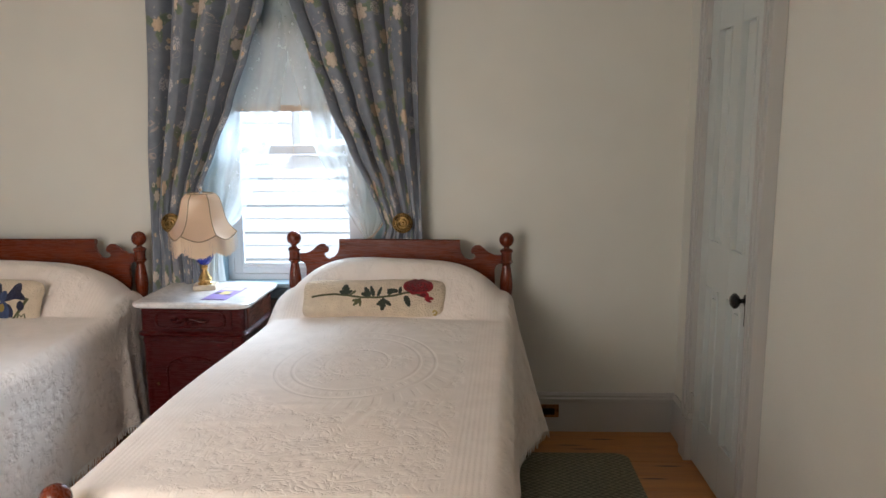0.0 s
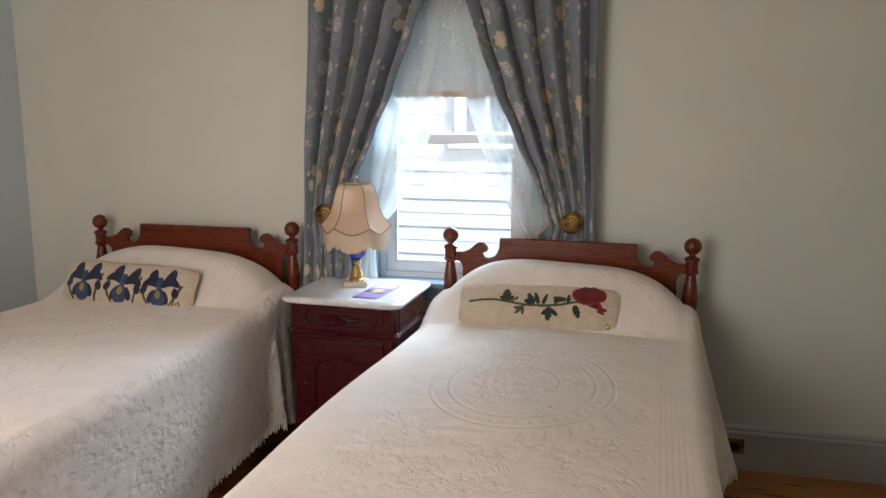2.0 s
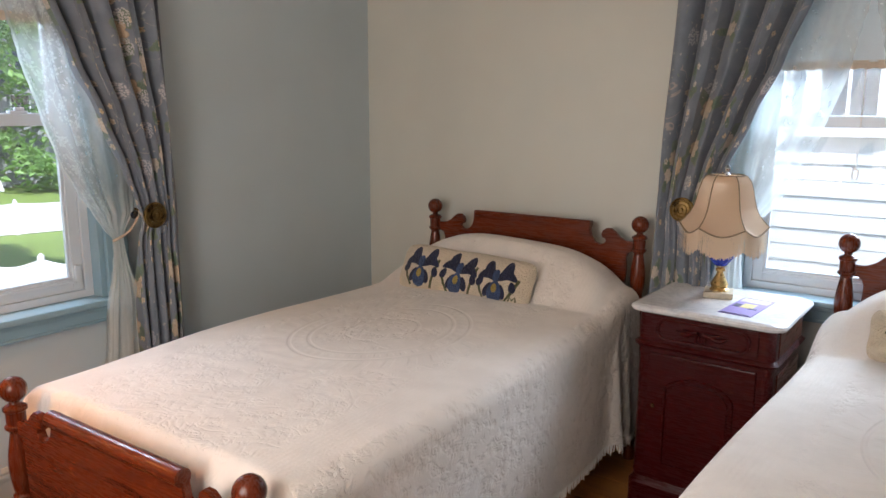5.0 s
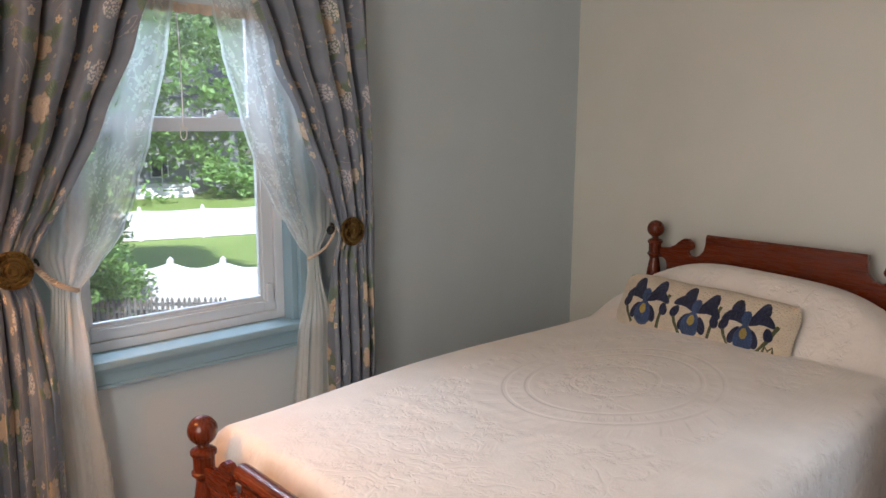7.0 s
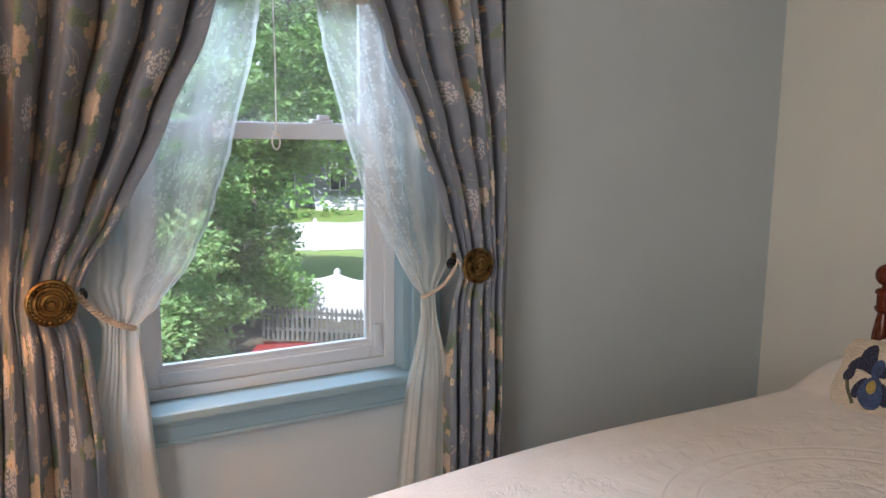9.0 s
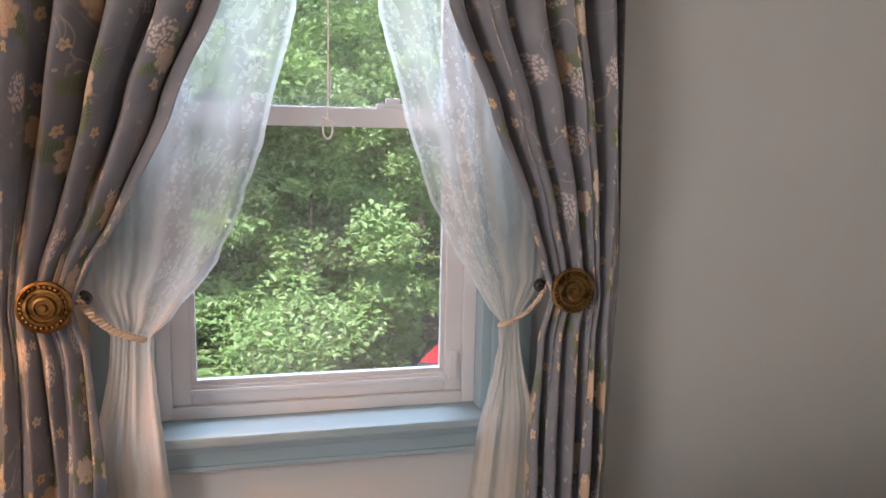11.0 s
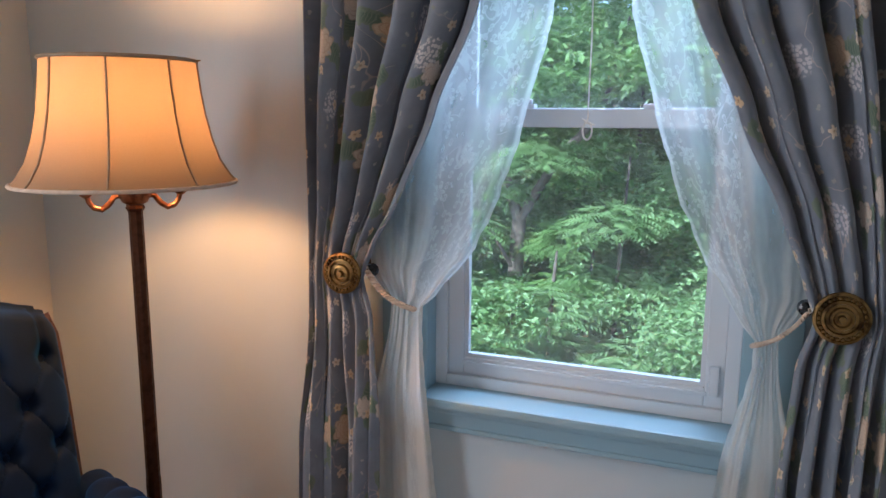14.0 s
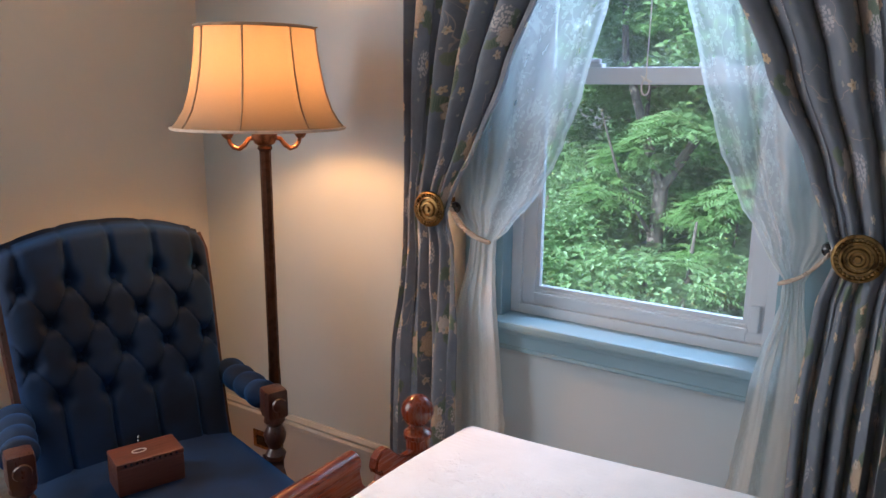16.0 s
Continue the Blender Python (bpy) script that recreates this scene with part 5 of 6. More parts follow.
    for x in (-1, 1):
        part("corner_column", lathe([(0.016, 0.135), (0.019, 0.15), (0.014, 0.165), (0.015, 0.60), (0.019, 0.615), (0.016, 0.63)], 12, pose(x * (X - 0.020), -Y + 0.018, 0)), MAHOG, n, smooth=True)


NS = pose(1.940, -0.300, 0, 0, 0, -2.0)
make_nightstand(NS)


def make_table_lamp(m):
    n = thing("table_lamp", m, "brass and cobalt glass table lamp with a fringed peach silk shade", "lamp")
    part("base", box(-0.052, 0.052, -0.052, 0.052, 0.0, 0.022, 0.004), PLASTER_LIGHT, n, "square cream stone base")
    part("stem", lathe([(0.034, 0.022), (0.034, 0.028), (0.027, 0.034), (0.032, 0.045), (0.024, 0.062), (0.014, 0.082), (0.011, 0.092), (0.017, 0.097), (0.017, 0.103), (0.010, 0.108), (0.018, 0.113), (0.018, 0.118)], 20), BRIGHT_BRASS, n, "brass stem", True)
    part("font", lathe([(0.014, 0.112), (0.026, 0.122), (0.042, 0.146), (0.046, 0.175), (0.042, 0.205), (0.028, 0.235), (0.016, 0.252)], 24), COBALT, n, "cobalt blue glass bowl", True)
    part("socket", lathe([(0.014, 0.25), (0.016, 0.26), (0.012, 0.30), (0.006, 0.31), (0.004, 0.468)], 12), BRASS, n, smooth=True)
    prof = [(0.060, 0.452), (0.070, 0.448), (0.084, 0.430), (0.093, 0.400), (0.100, 0.365), (0.108, 0.335), (0.120, 0.310), (0.137, 0.288), (0.156, 0.270)]
    panels = 6

    def rad(i, a):
        r = prof[i][0]
        k = (a * panels / (2 * math.pi)) % 1.0
        return r * (1 - 0.07 * math.sin(math.pi * k) * (i / 8)) * (math.cos(math.pi / panels) / math.cos(math.pi / panels * (2 * k - 1)) * 0.5 + 0.5)
    for p in range(panels):
        a0, a1 = 2 * math.pi * p / panels, 2 * math.pi * (p + 1) / panels

        def at(u, v, a0=a0, a1=a1):
            a = a0 + (a1 - a0) * (0.002 + 0.996 * u)
            t = v * 8
            i = min(7, int(t))
            r = rad(i, a) * (1 - (t - i)) + rad(i + 1, a) * (t - i)
            z = prof[i][1] * (1 - (t - i)) + prof[i + 1][1] * (t - i)
            z -= 0.028 * math.sin(math.pi * u) * ease(0.72, 1, v)
            return (r * math.cos(a), r * math.sin(a), z)
        pn = part("shade_panel", sheet(13, 25, at), SHADE_SILK, n, smooth=True)
        part("seam_piping", tube([at(0, k / 24) for k in range(25)], 0.0022, 6), PIPING, pn)
        part("edge_braid", tube([at(k / 12, 1.0) for k in range(13)], 0.0032, 6), PIPING, pn)
        verts, faces = [], []
        rnd = random.Random(p)
        for i in range(46):
            x, y, z = at((i + 0.5) / 46, 1.0)
            t = Vector((-y, x, 0)).normalized() * 0.0016
            o, low = len(verts), z - 0.072 - rnd.uniform(0, 0.012)
            sw = Vector((x, y, 0)) * (1 + rnd.uniform(0.0, 0.02))
            verts += [Vector((x, y, z)) - t, Vector((x, y, z)) + t, Vector((sw.x, sw.y, low)) + t * 1.2, Vector((sw.x, sw.y, low)) - t * 1.2]
            faces.append((o, o + 1, o + 2, o + 3))
        me = bpy.data.meshes.new("shade_fringe")
        me.from_pydata(verts, [], faces)
        me.materials.append(SHADE_FRINGE)
        new("shade_fringe", me).parent = pn
    part("top_ring", tube([(0.060 * math.cos(a), 0.060 * math.sin(a), 0.452) for a in (2 * math.pi * k / 24 for k in range(25))], 0.003, 6), PIPING, n)
    part("finial", lathe([(0.006, 0.450), (0.010, 0.456), (0.005, 0.462), (0.009, 0.472), (0.011, 0.480), (0.006, 0.488), (0.0005, 0.491)], 14), CHROME, n, "small metal finial", True)


make_table_lamp(pose(1.905, -0.235, 0.7935, 0, 0, 12))


def make_card(m):
    c = thing("brochure", m, "lilac printed brochure lying on the marble top", "brochure")
    part("sheet", box(-0.055, 0.055, -0.13, 0.13, 0, 0.0022, 0.0005), PURPLE, c)
    part("print_block", box(-0.020, 0.024, -0.025, 0.040, 0.0022, 0.0028), CARD_GOLD, c, "yellow printed square")
    for x0, x1, y0, y1 in ((-0.046, -0.022, -0.02, 0.02), (0.012, 0.040, -0.035, -0.02), (-0.048, 0.048, -0.125, -0.118)):
        part("print_bar", box(x0, x1, y0, y1, 0.0022, 0.0030), CARD_DARK, c)
    part("print_block", box(-0.048, 0.048, 0.06, 0.115, 0.0022, 0.0027), CARD_PALE, c, "pale printed panel")


make_card(pose(2.035, -0.350, 0.7938, 0, 0, -6))


# ---- floor lamp ----
def make_floor_lamp(m):
    n = thing("floor_lamp", m, "lit bronze floor lamp with a flared cream linen shade", "lamp")
    part("base", lathe([(0.0, 0.0), (0.135, 0.0), (0.138, 0.010), (0.125, 0.020), (0.080, 0.028), (0.040, 0.040), (0.022, 0.060), (0.016, 0.09)][1:], 28), POLE, n, "round weighted base", True)
    part("pole", lathe([(0.0165, 0.07), (0.0165, 0.62), (0.0155, 0.625), (0.0150, 1.235), (0.020, 1.243), (0.016, 1.252)], 8), POLE, n, "dark fluted pole")
    part("hub", lathe([(0.016, 1.250), (0.026, 1.256), (0.032, 1.268), (0.034, 1.282), (0.024, 1.290), (0.030, 1.296), (0.012, 1.300), (0.010, 1.36)], 20), BRONZE, n, "bronze hub", True)
    for a in (140, 230, 320):
        arm = [(0.028, 0, 1.270), (0.040, 0, 1.268), (0.052, 0, 1.252), (0.066, 0, 1.242), (0.080, 0, 1.246), (0.089, 0, 1.258), (0.094, 0, 1.276)]
        part("arm", join(tube(arm, [0.006, 0.006, 0.0065, 0.0065, 0.006, 0.0055, 0.0055], 8, pose(0, 0, 0, 0, 0, a)), lathe([(0.006, 1.268), (0.012, 1.273), (0.016, 1.280), (0.016, 1.287), (0.008, 1.290), (0.008, 1.33)], 12, pose(0.094 * math.cos(radians(a)), 0.094 * math.sin(radians(a)), 0))), BRONZE, n, "curved bronze candle arm", True)
    prof = [(0.150, 1.550), (0.1515, 1.530), (0.156, 1.487), (0.163, 1.44), (0.174, 1.39), (0.189, 1.345), (0.209, 1.312), (0.222, 1.298)]
    shade = part("shade", lathe(prof, 60, close=False), SHADE_LINEN, n, "cream linen shade", True)
    shade.location = (0.008, -0.008, 0)
    for k in range(8):
        a = radians(k * 45 + 35)
        part("rib", tube([((r + 0.001) * math.cos(a), (r + 0.001) * math.sin(a), z) for r, z in prof], 0.0026, 6), PIPING, shade)
    for r, z, trim in ((0.1505, 1.550, PIPING), (0.2225, 1.298, CORD)):
        part("rim_braid", tube([(r * math.cos(a), r * math.sin(a), z) for a in (2 * math.pi * k / 48 for k in range(49))], 0.0042, 6), trim, shade)
    part("harp", tube([(0, -0.02, 1.33), (0.0, -0.055, 1.40), (0, -0.05, 1.50), (0, 0, 1.545), (0, 0.05, 1.50), (0, 0.055, 1.40), (0, 0.02, 1.33)], 0.002, 6), BRASS, n)
    part("shade_spider", join(*[tube([(0, 0, 1.545), (0.15 * math.cos(a), 0.15 * math.sin(a), 1.552)], 0.0018, 6) for a in (0, 2.094, 4.189)]), BRASS, n)


make_floor_lamp(pose(0.376, -2.787, 0))


# ---- tufted armchair: origin on the floor below the foot of the back, +y forward ----
def make_chair(m):
    n = thing("armchair", m, "Victorian armchair in buttoned slate-blue velvet with carved dark wood arms", "armchair")
    H0, H1, LEAN = 0.44, 1.03, radians(17)

    def half(t):
        return 0.243 + 0.016 * ease(0.0, 0.9, t) - 0.016 * ease(0.9, 1, t)
    cols, rows = 5, 4
    buttons = []
    for r in range(rows):
        t = 0.345 + 0.158 * r
        k = cols if r % 2 else cols - 1
        for c in range(k):
            buttons.append(((c - (k - 1) / 2) * 0.108, t))

    def back(u, v):
        t = v
        w = half(t)
        x = (2 * u - 1) * w
        crown = 0.045 * (1 - (2 * u - 1) ** 2) * ease(0.75, 1.0, t)
        up = (H1 - H0) * t + crown
        puff = 0.050 * max(0.0, 1 - abs(2 * u - 1) ** 7) ** 0.5 * max(0.0, 1 - ease(0.93, 1.0, t) ** 2)
        dimple = 0.0
        for bx, bt in buttons:
            d2 = ((x - bx) / 0.019) ** 2 + (((t - bt) * 0.62) / 0.021) ** 2
            dimple += 0.034 * math.exp(-d2)
        # pleats: diamonds between the buttons, straight channels below them
        if t > 0.30:
            p, q = x / 0.108, (t - 0.345) / 0.158
            g = min(abs((p + q / 2) % 1.0 - 0.5), abs((p - q / 2) % 1.0 - 0.5))
            dimple += 0.006 * math.exp(-(g / 0.030) ** 2) * ease(0.30, 0.36, t) * (1 - ease(0.80, 0.84, t))
        chan = abs((x / 0.108) % 1.0 - 0.5)
        dimple += 0.012 * math.exp(-(chan / 0.055) ** 2) * (1 - ease(0.31, 0.37, t))
        dimple += 0.012 * math.exp(-(((x / 0.108) + 0.5) % 1.0 - 0.5) ** 2 / 0.006) * ease(0.80, 0.86, t)
        d = puff - dimple
        return (x, -math.sin(LEAN) * up + d * math.cos(LEAN), H0 + math.cos(LEAN) * up + d * math.sin(LEAN))
    bk = part("backrest", join(sheet(120, 130, back), sheet(30, 30, lambda u, v: (back(u, v)[0], -math.sin(LEAN) * (H1 - H0) * v - 0.055 - 0.02 * math.sin(math.pi * u), back(1 - u, v)[2] if v > 0.98 else H0 + math.cos(LEAN) * ((H1 - H0) * v + 0.045 * (1 - (2 * u - 1) ** 2) * ease(0.75, 1, v))))), VELVET, n, "deep buttoned velvet back", True)
    for bx, bt in buttons:
        u = 0.5 + bx / (2 * half(bt))
        p = back(u, bt)
        part("button", lathe([(0.0005, 0.006), (0.007, 0.004), (0.009, 0.0), (0.006, -0.004)], 10, pose(p[0], p[1] + 0.006, p[2], -90 + 17)), VELVET, bk, smooth=True)
    rim = [((half(t)) * s, -math.sin(LEAN) * (H1 - H0) * t - 0.028, H0 + math.cos(LEAN) * (H1 - H0) * t) for s in (-1,) for t in np.linspace(-0.10, 0.97, 14)]
    part("back_frame", tube(rim, 0.018, 8), WALNUT, n, "carved wooden upright", True)
    part("back_frame", tube([(-x, y, z) for x, y, z in rim], 0.018, 8), WALNUT, n, "carved wooden upright", True)

    def seat(u, v):
        y = -0.03 + 0.55 * v
        w = 0.265 + 0.045 * v - 0.07 * ease(0.75, 1.0, v) ** 2
        x = (2 * u - 1) * w
        e = max(0.0, 1 - abs(2 * u - 1) ** 6) ** 0.4 * max(0.0, 1 - max(0, (v - 0.55) / 0.45) ** 5) ** 0.5
        return (x, y, 0.385 + 0.085 * e + 0.012 * math.cos(1.5 * (2 * u - 1)))
    part("seat", join(sheet(50, 40, seat), box(-0.25, 0.25, -0.02, 0.45, 0.33, 0.39)), VELVET, n, "smooth blue velvet seat", True)
    part("seat_rail", join(box(-0.29, 0.29, 0.44, 0.475, 0.29, 0.385, 0.008), box(-0.275, -0.24, -0.04, 0.45, 0.29, 0.385, 0.006), box(0.24, 0.275, -0.04, 0.45, 0.29, 0.385, 0.006)), WALNUT, n)
    for s in (-1, 1):
        def pad(u, v, s=s):
            a = 2 * math.pi * u
            y = -0.075 + 0.255 * v
            swell = 1 + 0.22 * abs(math.sin(math.pi * v * 4)) ** 0.7 - 0.14
            endc = max(0.02, 1 - max(0, abs(2 * v - 1) - 0.8) / 0.2 * 0.45)
            return (s * (0.268 + 0.02 * v) + 0.040 * math.cos(a) * swell * endc, y, 0.612 - 0.010 * v + 0.034 * math.sin(a) * swell * endc)
        arm = part("arm_pad", sheet(28, 60, pad), VELVET, n, "ribbed velvet arm pad", True)
        braid = [(pad(k / 28, 1.0)[0], pad(k / 28, 1.0)[1] + 0.002, pad(k / 28, 1.0)[2]) for k in range(29)]
        part("gimp_braid", tube(braid, 0.0045, 6), WHITE_INK, arm, "pale gimp braid")
        part("arm_rail", tube([(s * 0.250, -0.115, 0.60), (s * 0.268, -0.06, 0.578), (s * 0.290, 0.175, 0.572)], 0.016, 8), WALNUT, n, smooth=True)
        x = s * 0.292
        part("arm_block", join(box(x - 0.029, x + 0.029, 0.175, 0.236, 0.560, 0.640, 0.012), lathe([(0.0005, 0), (0.020, 0.002), (0.018, 0.008), (0.010, 0.010), (0.0005, 0.012)], 14, pose(x, 0.236, 0.602, -90))), WALNUT, n, "carved arm terminal", True)
        part("arm_support", lathe([(0.024, 0.44), (0.028, 0.455), (0.017, 0.472), (0.026, 0.49), (0.030, 0.51), (0.024, 0.525), (0.018, 0.535), (0.028, 0.548), (0.026, 0.562)], 16, pose(x, 0.205, 0)), WALNUT, n, "turned arm support", True)
        scroll = [(0.0, 0.02), (0.045, 0.0), (0.085, -0.045), (0.105, -0.10), (0.100, -0.15), (0.060, -0.15), (0.062, -0.11), (0.040, -0.065), (0.0, -0.045)]
        part("scroll_bracket", slab([(q, 0.43 + z) for q, z in scroll], 0.046, 0.006, pose(x - s * 0.012, 0.185, 0, 0, 0, 90)), WALNUT, n, "carved scroll bracket")
        part("front_leg", lathe([(0.014, 0.0), (0.020, 0.02), (0.016, 0.05), (0.024, 0.16), (0.030, 0.22), (0.020, 0.235), (0.030, 0.25), (0.030, 0.30)], 16, pose(s * 0.265, 0.445, 0)), WALNUT, n, smooth=True)
        part("back_leg", tube([(s * 0.235, -0.02, 0.40), (s * 0.24, -0.05, 0.25), (s * 0.245, -0.11, 0.0)], [0.022, 0.020, 0.016], 8), WALNUT, n, smooth=True)
    return n


CHAIR = pose(0.710, -2.950, 0, 0, 0, -19.6)
make_chair(CHAIR)


def make_box(m):
    b = thing("wooden_box", m, "small walnut box with holes, standing on the chair seat", "box")
    part("case", box(-0.076, 0.076, -0.046, 0.046, 0, 0.070, 0.004), BOXWOOD, b)
    part("lid", box(-0.0765, 0.0765, -0.0465, 0.0465, 0.070, 0.082, 0.003), BOXWOOD, b)
    for k in range(10):
        part("hole", lathe([(0.0032, 0), (0.0032, 0.001)], 8, pose(-0.058 + k * 0.0128, 0.0475, 0.0755, 90)), BLACK, b)
    part("oval_mark", tube([(0.014 + 0.016 * math.cos(a), 0.009 * math.sin(a), 0.0825) for a in (2 * math.pi * k / 20 for k in range(21))], 0.0013, 5), WHITE_INK, b, "pale oval mark")
    part("latch", lathe([(0.004, 0.0), (0.005, 0.006), (0.002, 0.01), (0.005, 0.015), (0.0005, 0.02)], 8, pose(0.0, -0.05, 0.078)), BLACK, b)


make_box(CHAIR @ pose(0.032, 0.195, 0.478, 0, 0, 0))


# ---- floor things ----
def make_rug(name, x0, x1, y0, y1, mat, label):
    r, pts = 0.06, []
    for cx, cy, a0 in ((x1 - r, y1 - r, 0), (x0 + r, y1 - r, 90), (x0 + r, y0 + r, 180), (x1 - r, y0 + r, 270)):
        pts += [(cx + r * math.cos(radians(a0 + 15 * k)), cy + r * math.sin(radians(a0 + 15 * k))) for k in range(7)]
    bm = bmesh.new()
    rings = []
    mx, my = (x0 + x1) / 2, (y0 + y1) / 2
    for off, z in ((0, 0.001), (0, 0.008), (0.006, 0.012)):
        rings.append([bm.verts.new((x - math.copysign(off, x - mx), y - math.copysign(off, y - my), z)) for x, y in pts])
    k = len(pts)
    for lo, hi in zip(rings, rings[1:]):
        for i in range(k):
            bm.faces.new((lo[i], lo[(i + 1) % k], hi[(i + 1) % k], hi[i]))
    bm.faces.new(rings[-1]), bm.faces.new(rings[0][::-1])
    tagged(part(name, bm, mat), label, "rug")


make_rug("braided_rug", 3.28, 3.905, -1.45, -0.29, RUG, "braided olive-grey wool rug on the pine floor")
make_rug("braided_rug", 1.57, 2.28, -2.10, -0.535, RUG_DARK, "dark brown braided rug between the two beds")

outlet = thing("wall_outlet", pose(3.555, -0.018, 0.112), "brass outlet plate with dark sockets set into the baseboard", "outlet")
part("plate", box(-0.058, 0.058, -0.006, 0, -0.034, 0.034, 0.002), metal("tarnished_brass", (0.30, 0.15, 0.06), (0.12, 0.06, 0.03), 0.4), outlet)
part("socket", box(-0.038, 0.038, -0.008, -0.005, -0.020, 0.016, 0.003), BLACK, outlet)

BRASS_PLATE = outlet.children[0].data.materials[0]
west_outlet = thing("wall_outlet", pose(0.018, -3.23, 0.125, 0, 0, 90), "brass outlet plate with dark sockets set into the baseboard", "outlet")
part("plate", box(-0.058, 0.058, -0.006, 0, -0.034, 0.034, 0.002), BRASS_PLATE, west_outlet)
part("socket", box(-0.038, 0.038, -0.008, -0.005, -0.020, 0.016, 0.003), BLACK, west_outlet)

# pine floor: boards side by side
floor = structure("floor", box(-THICK, EAST + THICK, -5.4, THICK, -0.30, -0.022), EARTH, "wide orange pine floorboards with knots", "floor")
plank_mesh = mesh_of("plank", box(0, EAST + 0.02, 0.001, 0.139, -0.022, 0.0, 0.0015), PINE)
for k in range(38):
    ob = new("plank", plank_mesh)
    ob.parent = floor
    ob.location = (-0.01, -0.140 * (k + 1) + 0.06, 0.0004 * (k % 3) - 0.0008)

# ---- outside ----
GROUND = -2.8
g = 900.0
bm = bmesh.new()
bmesh.ops.create_grid(bm, x_segments=2, y_segments=2, size=g)
bmesh.ops.translate(bm, verts=bm.verts, vec=(0, 0, GROUND))
tagged(part("ground", bm, EARTH), "earth strewn with leaf litter under the trees", "ground", kind="structure")


def flat(name, pts, z, mat, label, cat):
    bm = bmesh.new()
    top = [bm.verts.new((x, y, GROUND + z)) for x, y in pts]
    low = [bm.verts.new((x, y, GROUND - 0.1)) for x, y in pts]
    bm.faces.new(top), bm.faces.new(low[::-1])
    for i in range(len(pts)):
        j = (i + 1) % len(pts)
        bm.faces.new((low[i], low[j], top[j], top[i]))
    bmesh.ops.recalc_face_normals(bm, faces=bm.faces)
    return structure(name, bm, mat, label, cat)


flat("lawn", [(-17.5, 1.0), (-13.0, 30), (-23.0, 30), (-25.5, 4.0)], 0.02, LAWN, "mown green lawn behind the white fence", "lawn")
flat("lawn_far", [(-26.5, 0), (-23.5, 40), (-60, 40), (-60, 0)], 0.02, LAWN, "mown green lawn beyond the far fence", "lawn")


def leaves(name, blobs, count, size, mat, seed, parent):
    """Many small folded leaves in uneven clumps round the blobs (x, y, z, rx, ry, rz)."""
    rs = np.random.RandomState(seed)
    wts = np.array([b[3] * b[4] * b[5] for b in blobs]) ** 0.75
    pick = rs.choice(len(blobs), count, p=wts / wts.sum())
    b = np.array(blobs)[pick]
    d = rs.normal(size=(count, 3))
    d /= np.linalg.norm(d, axis=1)[:, None]
    rad = rs.uniform(0.35, 1.0, count) ** 0.5
    # twigs: leaves gather on a few hundred points of the shell
    twigs = max(20, count // 28)
    td, tr, tb = d[:twigs], rad[:twigs], b[:twigs]
    which = rs.randint(0, twigs, count)
    p = tb[which, :3] + tb[which, 3:] * td[which] * tr[which][:, None] + rs.normal(size=(count, 3)) * size * np.array([2.3, 2.3, 1.1])
    ax = rs.normal(size=(count, 3)) * np.array([1, 1, 0.45])
    ax /= np.linalg.norm(ax, axis=1)[:, None]
    up = np.array([0, 0, 1.0]) + rs.normal(size=(count, 3)) * 0.45
    sd = np.cross(up, ax)
    sd /= np.linalg.norm(sd, axis=1)[:, None] + 1e-9
    nrm = np.cross(ax, sd)
    s = size * rs.uniform(0.65, 1.3, count)[:, None]
    v = np.stack([p - ax * s, p - ax * s * 0.1 + sd * s * 0.55 + nrm * s * 0.22, p + ax * s - nrm * s * 0.15, p - ax * s * 0.1 - sd * s * 0.55 + nrm * s * 0.22], 1).reshape(-1, 3)
    i = np.arange(count)[:, None] * 4
    f = np.concatenate([i + [0, 1, 2], i + [0, 2, 3]], 0)
    me = bpy.data.meshes.new(name)
    me.from_pydata(v.tolist(), [], f.tolist())
    me.materials.append(mat)
    ob = new(name, me)
    ob.parent = parent
    return ob


